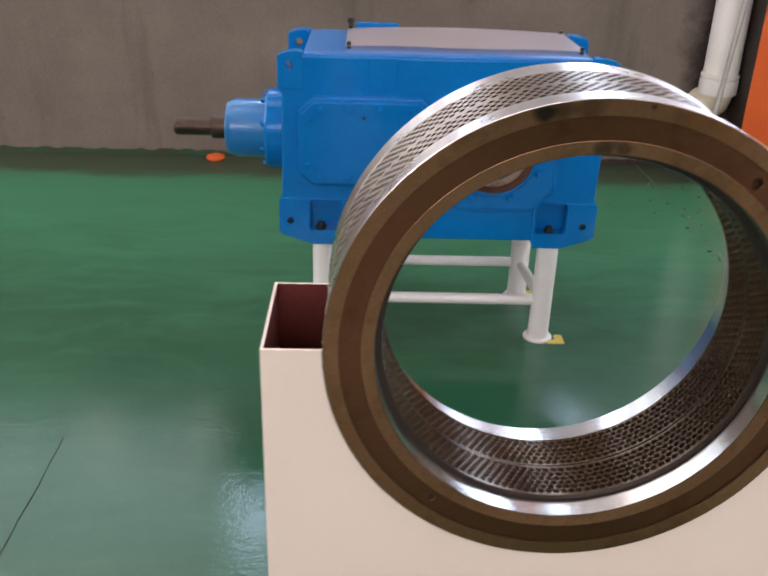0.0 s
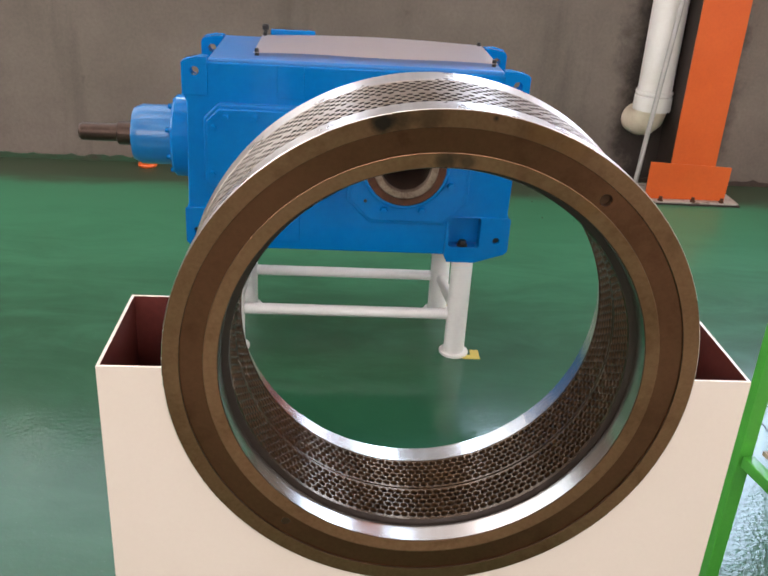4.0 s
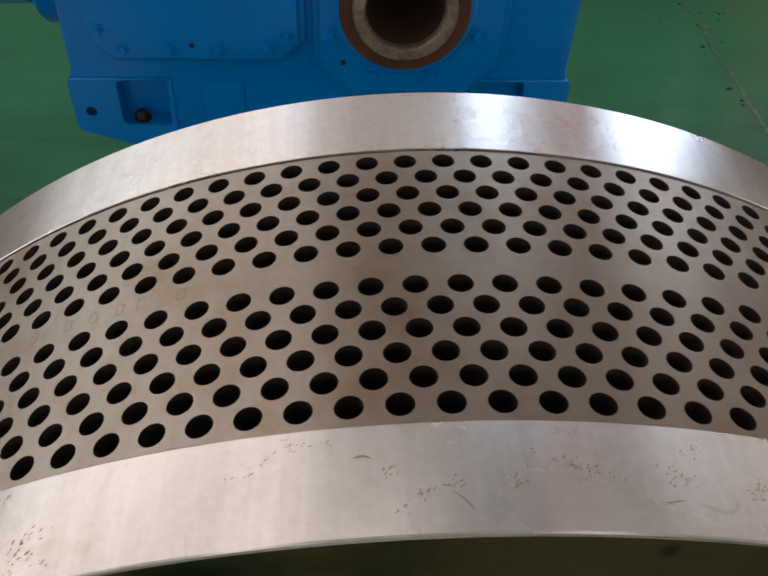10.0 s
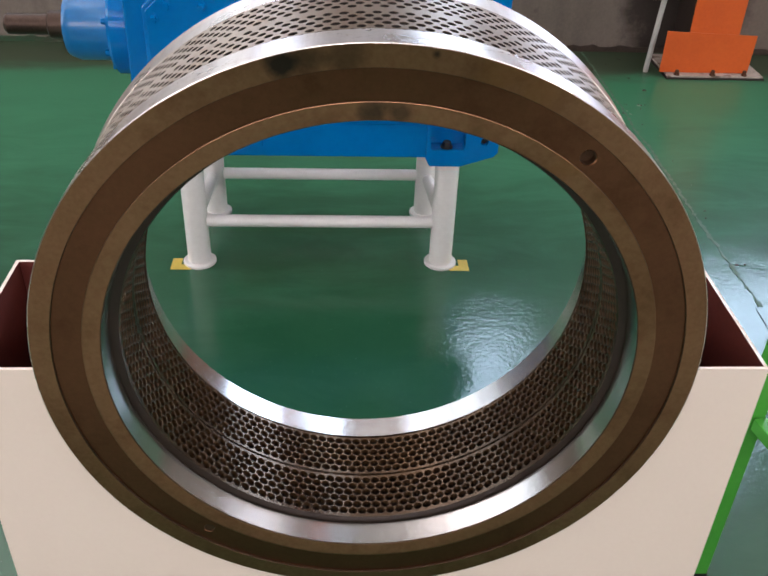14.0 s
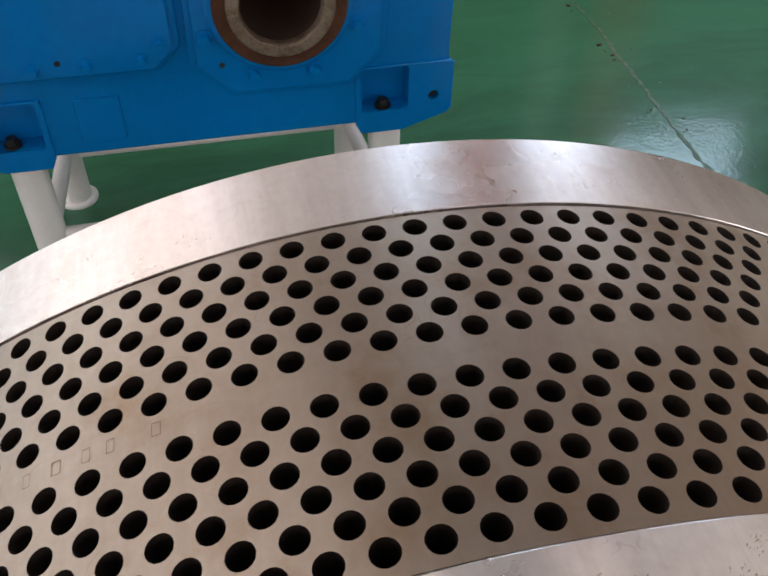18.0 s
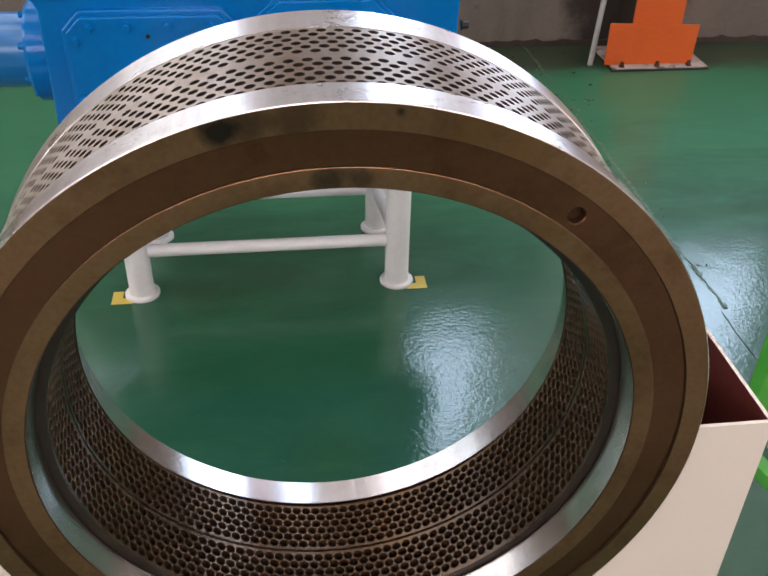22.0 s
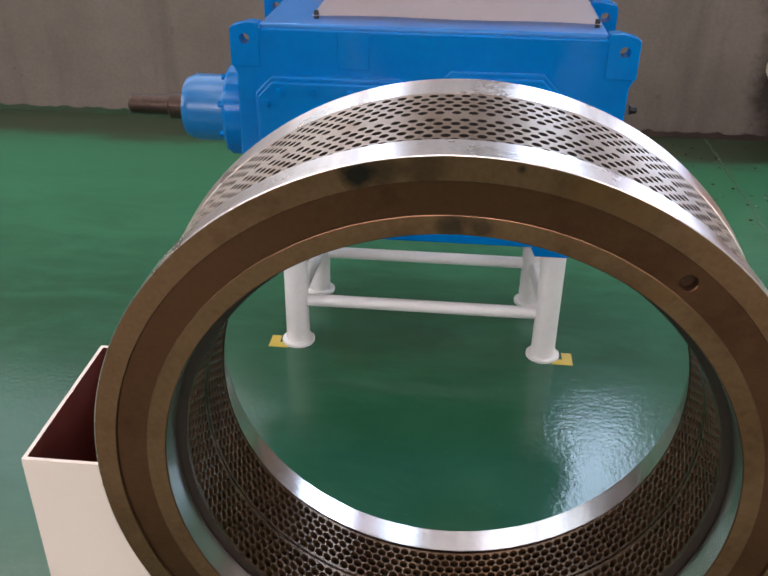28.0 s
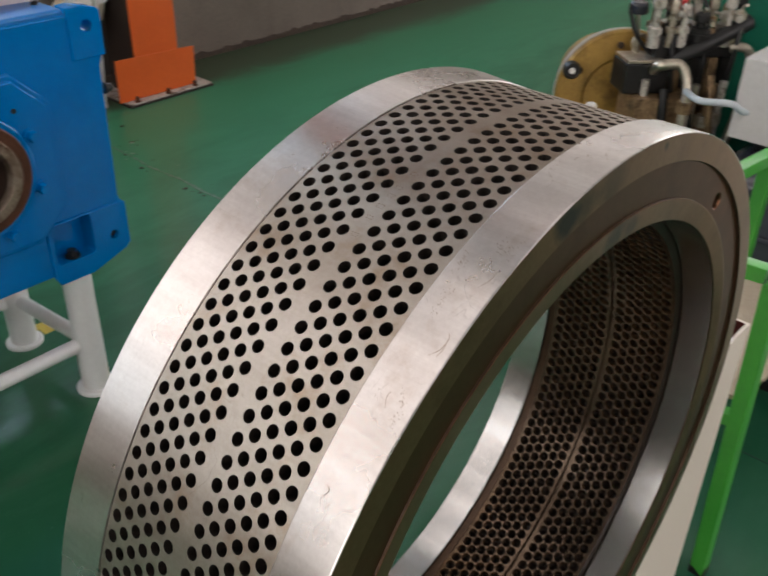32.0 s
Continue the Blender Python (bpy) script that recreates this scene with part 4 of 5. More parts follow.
FRONT_SPOTS += [(rnd.uniform(-42, 40), rnd.uniform(0.008, 0.037), rnd.uniform(0.003, 0.011), rnd.uniform(-0.6, 0.6), rnd.randint(6, 24)) for k in range(24)]
REAR_SPOTS = [(rnd.uniform(-50, 45), rnd.uniform(0.217, 0.248), rnd.uniform(0.003, 0.008), rnd.uniform(-0.6, 0.6), rnd.randint(4, 12)) for k in range(10)]
rub_marks("rub_mark", 12, FRONT_SPOTS, 0.002, 0.042, 0.4125, 0.4125)
rub_marks("rub_mark", 13, REAR_SPOTS, 0.212, 0.252, 0.4090, 0.4117)


# ---------------------------------------------------------------- box stand under the ring
BX, BY0, BY1, BH, BT = 0.5115, 0.0060, 0.2575, 0.7825, 0.005
BXR = 0.5080                   # right-hand half width
stand = empty("box_stand", (0, (BY0 + BY1) / 2, 0))
tagged(stand, "cream painted sheet-steel box stand with red-brown inside", "stand")


def stand_panel(name, y0, y1, inner_y):
    """A panel with a half-round saddle cut for the ring."""
    rr, zc = 0.4138, RZ
    n = 72
    lim = math.acos((BH - zc) / rr) if abs((BH - zc) / rr) < 1 else math.pi / 2
    arc = []
    for k in range(n + 1):
        th = -lim + 2 * lim * k / n
        th = math.pi + (-(math.pi - lim) + 2 * (math.pi - lim) * k / n)
        arc.append((math.sin(th) * rr * -1, zc + math.cos(th) * rr))
    arc.sort(key=lambda p: p[0])
    bm = bmesh.new()
    ys = (y0, y1)
    cols = [[], []]
    for s in (0, 1):
        cols[s].append((bm.verts.new((-BX, ys[s], BH)), bm.verts.new((-BX, ys[s], 0.0))))
        for x, z in arc:
            cols[s].append((bm.verts.new((x, ys[s], min(z, BH))), bm.verts.new((x, ys[s], 0.0))))
        cols[s].append((bm.verts.new((BXR, ys[s], BH)), bm.verts.new((BXR, ys[s], 0.0))))
    m = len(cols[0])
    for i in range(m - 1):
        for s in (0, 1):
            f = bm.faces.new((cols[s][i][0], cols[s][i + 1][0], cols[s][i + 1][1], cols[s][i][1]))
            f.material_index = 1 if ys[s] == inner_y else 0
        bm.faces.new((cols[0][i][0], cols[0][i + 1][0], cols[1][i + 1][0], cols[1][i][0]))
        bm.faces.new((cols[0][i][1], cols[0][i + 1][1], cols[1][i + 1][1], cols[1][i][1]))
    for i in (0, m - 1):
        bm.faces.new((cols[0][i][0], cols[1][i][0], cols[1][i][1], cols[0][i][1]))
    bmesh.ops.recalc_face_normals(bm, faces=bm.faces[:])
    for v in bm.verts:
        v.co.y -= (BY0 + BY1) / 2
    part(name, bm, [CREAM, OXIDE], stand, smooth=False)


stand_panel("front_panel", BY0, BY0 + BT, BY0 + BT)
stand_panel("back_panel", BY1 - BT, BY1, BY1 - BT)
yc = (BY0 + BY1) / 2
for s in (-1, 1):
    bm = bm_box(-BX if s < 0 else BXR - BT, -BX + BT if s < 0 else BXR, BY0 + BT - yc, BY1 - BT - yc, 0.0, BH)
    for f in bm.faces:
        if f.normal.x * s < -0.5:
            f.material_index = 1
    part("side_panel", bm, [CREAM, OXIDE], stand, smooth=False)
part("bottom_plate", bm_box(-BX + BT, BXR - BT, BY0 + BT - yc, BY1 - BT - yc, 0.02, 0.028), OXIDE, stand)


# ---------------------------------------------------------------- gearbox
GY = 1.456                     # front plane of the casting
GXL, GXR = -0.612, 0.418
GB = 1.895                     # rear plane
gear = empty("gearbox", (-0.1, 1.65, 0.36))
tagged(gear, "blue enamelled industrial gearbox with bare input shaft and hollow rusty hub", "gearbox")
GO = Vector((0.1, -1.65, -0.36))


def gpart(name, bm, material, label="", parent=None, sharp=32):
    for v in bm.verts:
        v.co += GO
    return part(name, bm, material, parent or gear, label, sharp=sharp)


HX, HZ = 0.064, 0.688          # hub axis
END_OUTLINE = [(-0.619, 0.402), (-0.607, 0.394), (-0.522, 0.363), (-0.430, 0.362), (-0.418, 0.384), (0.218, 0.384), (0.230, 0.362), (0.314, 0.362),
               (0.404, 0.393), (0.416, 0.402), (0.414, 0.515), (0.408, 0.530), (0.414, 0.850), (0.424, 0.872), (0.424, 0.968), (0.418, 0.976), (0.372, 0.986),
               (0.350, 0.984), (0.344, 0.972), (-0.538, 0.972), (-0.544, 0.984), (-0.566, 0.986), (-0.610, 0.976), (-0.616, 0.968), (-0.616, 0.872),
               (-0.606, 0.850), (-0.612, 0.530), (-0.618, 0.515)]
POCKETS = [(-0.523, -0.421, 0.410, 0.515), (0.221, 0.322, 0.413, 0.517)]
LUG_HOLES = [(-0.579, 0.945), (0.390, 0.943)]
FOOT_HOLES = [(-0.585, 0.443), (0.377, 0.440)]
holes = [circle(HX, HZ, 0.104, 48)] + [rounded(*p, 0.010) for p in POCKETS] + [circle(x, z, 0.0135) for x, z in LUG_HOLES] + [circle(x, z, 0.0115) for x, z in FOOT_HOLES]


def soft_front(outline, openings, y0, y1, offset=0.004):
    """A plate with openings whose front outer edge is rounded."""
    bm = bm_plate(outline, openings, y0, y1)
    rim = {(round(x, 4), round(z, 4)) for x, z in outline}
    edges = [e for e in bm.edges if len(e.link_faces) == 2 and e.calc_face_angle() > 0.6
             and all(abs(v.co.y - y0) < 1e-5 and (round(v.co.x, 4), round(v.co.z, 4)) in rim for v in e.verts)]
    bmesh.ops.bevel(bm, geom=edges, offset=offset, segments=3, profile=0.5, affect="EDGES")
    return bm


gpart("front_end_plate", soft_front(END_OUTLINE, holes, GY, GY + 0.042, 0.006), BLUE)
gpart("rear_end_plate", bm_plate(END_OUTLINE, holes[3:], GB - 0.042, GB), BLUE)
gpart("casting", bm_plate(rounded(-0.556, 0.358, 0.386, 0.928, 0.02), [circle(HX, HZ, 0.100, 48)], GY + 0.0425, GB - 0.0425), BLUE)
gpart("top_deck", bm_box(-0.540, 0.347, GY + 0.004, GB - 0.004, 0.9285, 0.984, 0.008, 3), BLUE_DECK)
for xa, xb in ((-0.618, -0.541), (0.347, 0.427)):
    side = -1 if xa < 0 else 1
    xo, xi = (xa, xb) if side < 0 else (xb, xa)
    hx, hz = LUG_HOLES[0 if side < 0 else 1]
    out = [(xo, 0.873), (xi, 0.873), (xi, 0.986), (xo - side * 0.045, 0.988), (xo - side * 0.008, 0.978), (xo, 0.969)]
    for y0, y1 in ((GY - 0.006, GY - 0.0004), (GB + 0.0004, GB + 0.006)):
        gpart("lug_pad", soft_front(out, [circle(hx, hz, 0.0135)], y0, y1, 0.003), BLUE)
for (x0, x1, z0, z1), xo, (hx, hz) in ((POCKETS[0], -0.622, FOOT_HOLES[0]), (POCKETS[1], 0.419, FOOT_HOLES[1])):
    side = -1 if xo < 0 else 1
    inner = x1 + 0.012 if side < 0 else x0 - 0.012
    out = [(xo, 0.405), (xo, 0.514), (xo - side * 0.008, 0.520), (inner, 0.520), (inner, 0.384), (inner + side * 0.012, 0.360), (x1 - 0.012 if side > 0 else x0 + 0.012, 0.360), (xo - side * 0.012, 0.392)]
    gpart("foot_pad", soft_front(out, [rounded(x0, x1, z0, z1, 0.010), circle(hx, hz, 0.0115)], GY - 0.0075, GY - 0.0004, 0.0035), BLUE)
# Black discs stand in for the dark depth of the foot holes.
for hx, hz in FOOT_HOLES:
    gpart("foot_hole_disc", bm_lathe([(0, GY + 0.006), (0.0108, GY + 0.006), (0.0112, GY + 0.012)], 20, "y", (hx, 0, hz)), BLACK, "black disc for the dark depth of the foot hole")
for bx in (-0.486, 0.270):
    gpart("foot_bolt", bm_bolt((bx, GY + 0.012, 0.4145), "z", 0.0135, 0.015), BLACK, "dark hexagon bolt")


def octagon(x0, x1, z0, z1, c):
    return [(x0 + c, z0), (x1 - c, z0), (x1, z0 + c), (x1, z1 - c), (x1 - c, z1), (x0 + c, z1), (x0, z1 - c), (x0, z0 + c)]


gpart("cover_boss", bm_prism(octagon(-0.556, -0.128, 0.566, 0.853, 0.045), GY - 0.018, GY + 0.01, "y", 0.007, 4), BLUE)
cover = gpart("bearing_cover", bm_prism(octagon(-0.545, -0.142, 0.578, 0.841, 0.038), GY - 0.034, GY - 0.0185, "y", 0.004, 3), BLUE)
for x in (-0.487, -0.398, -0.302, -0.203):
    for z in (0.818, 0.601):
        gpart("cover_bolt", bm_bolt((x, GY - 0.0345, z), "-y", 0.0100, 0.013), BLUE)
for x, z in ((-0.522, 0.785), (-0.528, 0.640), (-0.166, 0.790), (-0.166, 0.632)):
    gpart("cover_bolt", bm_bolt((x, GY - 0.0345, z), "-y", 0.0100, 0.013), BLUE)
bore_ring = [circle(HX, HZ, 0.101, 48)]
gpart("hub_boss", soft_front(octagon(-0.116, 0.272, 0.490, 0.880, 0.075), bore_ring, GY - 0.012, GY + 0.01), BLUE)
gpart("hub_cover", soft_front(octagon(-0.103, 0.259, 0.502, 0.868, 0.066), bore_ring, GY - 0.022, GY - 0.0122), BLUE)
gpart("hub_collar", bm_lathe([(0.100, GY - 0.023), (0.140, GY - 0.023), (0.140, GY - 0.03), (0.136, GY - 0.033), (0.100, GY - 0.033)], 64, "y", (HX, 0, HZ)), BLUE)
for k in range(8):
    a = radians(22.5 + 45 * k)
    gpart("hub_bolt", bm_bolt((HX + math.cos(a) * 0.158, GY - 0.0222, HZ + math.sin(a) * 0.158), "-y", 0.0125, 0.017), BLUE)
gpart("hub_seal", bm_lathe([(0.095, GY - 0.0335), (0.127, GY - 0.0335), (0.127, GY - 0.038), (0.123, GY - 0.042), (0.098, GY - 0.042)], 64, "y", (HX, 0, HZ)), RUST, "rust-brown hub ring")
gpart("hollow_shaft", bm_lathe([(0.102, GY - 0.0335), (0.102, GY - 0.046), (0.099, GY - 0.05), (0.080, GY - 0.05), (0.0765, GY - 0.044), (0.0765, GY - 0.028)], 64, "y", (HX, 0, HZ)), WORN_PIPE, "worn rusty hollow shaft end")
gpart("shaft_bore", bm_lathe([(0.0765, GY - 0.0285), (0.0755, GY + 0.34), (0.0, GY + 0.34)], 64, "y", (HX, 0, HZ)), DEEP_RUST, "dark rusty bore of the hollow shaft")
# Small black discs stand in for shade inside open cover holes.
for x, z, y in ((-0.352, 0.794, GY - 0.0344), (-0.352, 0.609, GY - 0.0344), (0.185, 0.808, GY - 0.0224), (-0.056, 0.567, GY - 0.0224)):
    gpart("dowel_hole", bm_lathe([(0, y - 0.0004), (0.0058, y - 0.0004), (0.0062, y + 0.004)], 14, "y", (x, 0, z)), BLACK, "black disc drawn for an open hole in the cover")
# Unseen dark plate added to darken the floor's reflection under the gearbox.
gpart("added_underplate", bm_box(-0.53, 0.33, GY + 0.06, GB - 0.06, 0.364, 0.3855, 0.004), DEEP_RUST, "dark plate added under the gearbox, out of view")
gpart("machined_pad", bm_box(-0.336, -0.254, GY - 0.004, GY + 0.01, 0.872, 0.972, 0.004), BLUE)
gpart("machined_pad", bm_box(-0.350, -0.262, GY - 0.005, GY + 0.01, 0.412, 0.512, 0.004), BLUE)
# input shaft on the left end
SY, SZ = 1.627, 0.701
gpart("shaft_flange", bm_lathe([(0, -0.5565), (0.128, -0.5565), (0.132, -0.562), (0.132, -0.662), (0.126, -0.670), (0.094, -0.671)], 56, "x", (0, SY, SZ)), BLUE)
gpart("shaft_housing", bm_lathe([(0.095, -0.668), (0.095, -0.775), (0.084, -0.800), (0.060, -0.806), (0.040, -0.806)], 56, "x", (0, SY, SZ)), BLUE_LIGHT, "paler blue round shaft housing")
gpart("input_shaft", bm_lathe([(0.038, -0.800), (0.038, -0.852), (0.034, -0.856), (0.0285, -0.857), (0.0285, -0.970), (0.024, -0.977), (0.0, -0.977)], 40, "x", (0, SY, SZ)), SHAFT, "bare dark steel input shaft")
for k in range(8):
    a = radians(22.5 + 45 * k)
    gpart("flange_bolt", bm_bolt((-0.6705, SY + math.cos(a) * 0.112, SZ + math.sin(a) * 0.112), "-x", 0.0085, 0.012), BLUE)


def cover_sheet():
    bm = bmesh.new()
    nx, ny = 24, 6
    g = [[None] * (ny + 1) for _ in range(nx + 1)]
    for i in range(nx + 1):
        for j in range(ny + 1):
            u, v = i / nx, j / ny
            sag = 0.010 * math.sin(math.pi * u) * (0.35 + 0.65 * v) + 0.002 * math.sin(9 * u) * (1 - v)
            g[i][j] = bm.verts.new((-0.412 + 0.746 * u, 1.520 + 0.350 * v, 0.993 + sag))
    for i in range(nx):
        for j in range(ny):
            bm.faces.new((g[i][j], g[i + 1][j], g[i + 1][j + 1], g[i][j + 1]))
    bmesh.ops.solidify(bm, geom=bm.faces[:], thickness=0.0045)
    bmesh.ops.recalc_face_normals(bm, faces=bm.faces[:])
    return bm


gpart("top_cover_sheet", cover_sheet(), LID, "milky warped cover sheet screwed on the top")
for x, y in ((-0.402, 1.532), (0.324, 1.532), (-0.402, 1.858), (0.324, 1.858)):
    gpart("cover_screw", bm_lathe([(0, 1.006), (0.006, 1.005), (0.007, 0.998), (0.007, 0.984)], 12, "z", (x, y, 0)), BLACK)
gpart("inspection_plate", bm_box(-0.385, -0.235, 1.874, 1.894, 0.975, 1.012, 0.004), BLUE)
gpart("breather", bm_lathe([(0.006, 0.98), (0.006, 1.008), (0.012, 1.010), (0.012, 1.024), (0.008, 1.028), (0, 1.028)], 16, "z", (-0.402, 1.880, 0)), BLACK, "small black breather cap")
gpart("drain_plug", bm_bolt((0.4245, 1.475, 0.79), "x", 0.010, 0.016), BLACK)


# ---------------------------------------------------------------- white pipe trestle under the gearbox
trestle = empty("gearbox_trestle", (-0.1, 1.655, 0))
tagged(trestle, "white painted pipe trestle carrying the gearbox", "trestle")
LEGS = [(-0.480, 1.494), (0.281, 1.494), (-0.465, 1.818), (0.255, 1.818)]
for x, y in LEGS:
    leg = part("leg", bm_lathe([(0.0, 0.006), (0.036, 0.006), (0.036, 0.3602), (0.0, 0.3602)], 28, "z", (x + 0.1, y - 1.655, 0)), WHITE, trestle)
    part("foot_plate", bm_lathe([(0.0, 0.0), (0.051, 0.0), (0.051, 0.007), (0.048, 0.010), (0.0, 0.010)], 28, "z", (x + 0.1, y - 1.655, 0)), WHITE, leg, "round foot plate with chipped paint")


def rail(a, b, z, r=0.019):
    p, q = Vector((a[0] + 0.1, a[1] - 1.655, z)), Vector((b[0] + 0.1, b[1] - 1.655, z))
    d = (q - p).normalized() * 0.034
    part("rail", bm_tube([p + d, q - d], r, 16), WHITE, trestle)


rail(LEGS[0], LEGS[1], 0.148)
rail(LEGS[2], LEGS[3], 0.148)
rail(LEGS[0], LEGS[2], 0.148)
rail(LEGS[1], LEGS[3], 0.148)


def tape_corner(x, y, sx, sy):
    """A flat L of floor tape round a foot."""
    o = [(0, 0), (0.062, 0), (0.062, 0.028), (0.030, 0.028), (0.030, 0.064), (0, 0.064)]
    pts = [(sx * p[0], sy * p[1]) for p in o]
    if sx * sy < 0:
        pts = pts[::-1]
    e = part("floor_tape", bm_prism(pts, 0.0003, 0.0015, "z"), YELLOW, smooth=False)
    e.location = (x, y, 0)
    tagged(e, "yellow tape corner stuck on the floor by a trestle foot", "floor tape", group="tape corners at the trestle feet")


tape_corner(-0.566, 1.444, 1, 1)
tape_corner(0.370, 1.444, -1, 1)
tape_corner(-0.551, 1.872, 1, -1)
tape_corner(0.342, 1.872, -1, -1)


# ---------------------------------------------------------------- orange column, drain pipe, conduit
col = empty("steel_column", (1.74, 3.36, 0))
tagged(col, "orange painted steel column bolted to the floor", "column")
CO = Vector((-1.74, -3.36, 0))


def cpart(name, bm, material, label="", parent=None):
    for v in bm.verts:
        v.co += CO
    return part(name, bm, material, parent or col, label)


PLATE = surface("scuffed_plate_paint", (0.52, 0.46, 0.42), (0.36, 0.30, 0.26), 0.55, 0.0, 9, 90, 0.08, (0.10, 0.055, 0.035), 16, (0.52, 0.66))
cpart("grout_bed", bm_box(1.566, 2.061, 3.193, 3.520, 0.0, 0.009, 0.002), DARK_SIDE, "dark brown grout bed")
cpart("base_plate", bm_box(1.572, 2.055, 3.200, 3.520, 0.0092, 0.018, 0.002), PLATE, "pale scuffed base plate")
cpart("front_flange", bm_box(1.654, 1.900, 3.245, 3.257, 0.018, HALL_H - 0.02, 0.002), ORANGE)
cpart("rear_flange", bm_box(1.672, 1.900, 3.475, 3.487, 0.018, HALL_H - 0.02, 0.002), ORANGE)
cpart("web", bm_box(1.772, 1.782, 3.2575, 3.4745, 0.018, HALL_H - 0.02), ORANGE)
# Added plate: its dark colour stands in for the beam's shaded hollow.
cpart("added_side_plate", bm_box(1.660, 1.668, 3.2575, 3.4745, 0.018, HALL_H - 0.02), DARK_SIDE, "dark brown plate added over the column's shaded hollow side")
cpart("gusset", bm_prism([(1.540, 0.020), (1.985, 0.020), (1.990, 0.208), (1.540, 0.224)], 3.238, 3.2445, "y", 0.002), ORANGE)
for x in (1.62, 1.80, 1.96):
    cpart("anchor_bolt", bm_bolt((x, 3.2135, 0.018), "z", 0.011, 0.020), RUST, "rusty anchor bolt")

pipe = empty("drain_pipe", (1.57, 3.45, 0.3))
tagged(pipe, "white plastic drain pipe with an elbow into the wall", "pipe")


def ppart(name, bm, material, label=""):
    for v in bm.verts:
        v.co += Vector((-1.57, -3.45, -0.3))
    return part(name, bm, material, pipe, label)


ppart("pipe", bm_tube([(1.568, 3.455, 0.52), (1.568, 3.455, HALL_H - 0.01)], 0.091, 32), PLASTIC)
ppart("socket", bm_lathe([(0.095, 0.545), (0.101, 0.548), (0.101, 0.56), (0.097, 0.565)], 32, "z", (1.568, 3.455, 0)), PLASTIC)
ppart("socket", bm_lathe([(0.094, 0.455), (0.101, 0.457), (0.101, 0.535), (0.094, 0.54)], 32, "z", (1.568, 3.455, 0)), PLASTIC)
ppart("elbow", bm_tube([(1.568, 3.455, 0.47), (1.567, 3.457, 0.445), (1.561, 3.464, 0.412), (1.551, 3.488, 0.390), (1.543, 3.530, 0.380), (1.538, 3.595, 0.378)], 0.084, 32), PLASTIC_OLD, "yellowed plastic elbow")

cond = part("conduit", bm_tube([(1.492, 3.30, 0.0), (1.512, 3.305, 0.3), (1.562, 3.315, 0.9), (1.61, 3.325, 1.5), (1.65, 3.33, 2.6), (1.65, 3.33, 5.9)], 0.013, 12), GREY_PIPE)
tagged(cond, "thin grey conduit rising in front of the drain pipe", "conduit")

bit = part("cable_reel_cap", bm_lathe([(0, 0), (0.050, 0), (0.053, 0.008), (0.050, 0.018), (0.030, 0.026), (0, 0.028)], 24, "z", (0, 0, 0)), ORANGE)
bit.location = (-1.185, 3.53, 0)
tagged(bit, "small orange cap lying on the floor by the wall", "cap")

low = part("white_board", bm_box(-0.55, 0, -0.25, 0.22, 0.0, 0.045, 0.006), WHITE)
low.location = (-1.945, 2.08, 0)
tagged(low, "flat white painted board lying on the floor", "board")


# ---------------------------------------------------------------- green trestle beside the box stand
gs = empty("green_frame", (0.54, 0.0, 0))
tagged(gs, "bright green painted square-tube frame with a shelf beside the box stand", "frame")


def bar(name, a, b, w, parent=gs, material=GREEN_PAINT):
    a, b = Vector(a) - Vector((0.54, 0, 0)), Vector(b) - Vector((0.54, 0, 0))
    d = b - a
    bm = bm_box(-w / 2, w / 2, -w / 2, w / 2, 0, d.length, 0.003)
    bmesh.ops.transform(bm, matrix=Matrix.Translation(a) @ d.to_track_quat("Z", "Y").to_matrix().to_4x4(), verts=bm.verts[:])
    return part(name, bm, material, parent)


SHELF = surface("raw_shelf_board", (0.46, 0.37, 0.27), (0.34, 0.26, 0.18), 0.7, 0.0, 10, 120, 0.1)
FRONT_FOOT, FRONT_TOP = Vector((0.788, 0.030, 0.0)), Vector((0.716, 0.036, 0.742))
REAR_FOOT, REAR_TOP = Vector((0.698, 0.290, 0.0)), Vector((0.698, 0.290, 0.742))
ACROSS = Vector((0.52, -0.06, 0.0))
for foot, top in ((FRONT_FOOT, FRONT_TOP), (REAR_FOOT, REAR_TOP)):
    for d in (Vector(), ACROSS):
        p = bar("post", foot + d, top + d, 0.030)
        q = bar("foot_cap", foot + d, foot + d + Vector((0, 0, 0.022)), 0.033, p, BLACK)
bar("top_rail", FRONT_TOP + Vector((0, 0.015, 0.0125)), REAR_TOP + Vector((0, -0.015, 0.0125)), 0.028)
bar("top_rail", FRONT_TOP + Vector((-0.03, -0.01, 0.0130)), FRONT_TOP + ACROSS + Vector((0, 0, 0.0130)), 0.028)
bar("top_rail", REAR_TOP + Vector((0, 0, 0.0130)), REAR_TOP + ACROSS + Vector((0, 0, 0.0130)), 0.028)
bar("side_rail", REAR_FOOT.lerp(REAR_TOP, 0.59) + Vector((0.004, -0.016, 0)), FRONT_FOOT.lerp(FRONT_TOP, 0.59) + Vector((0.0, 0.016, 0)), 0.026)
a, b = REAR_FOOT.lerp(REAR_TOP, 0.615), FRONT_FOOT.lerp(FRONT_TOP, 0.615)
shelf = [(v.x - 0.54, v.y) for v in (a + Vector((0.03, -0.02, 0)), b + Vector((0.03, 0.02, 0)), b + ACROSS - Vector((0.02, 0, 0)), a + ACROSS - Vector((0.02, 0, 0)))]
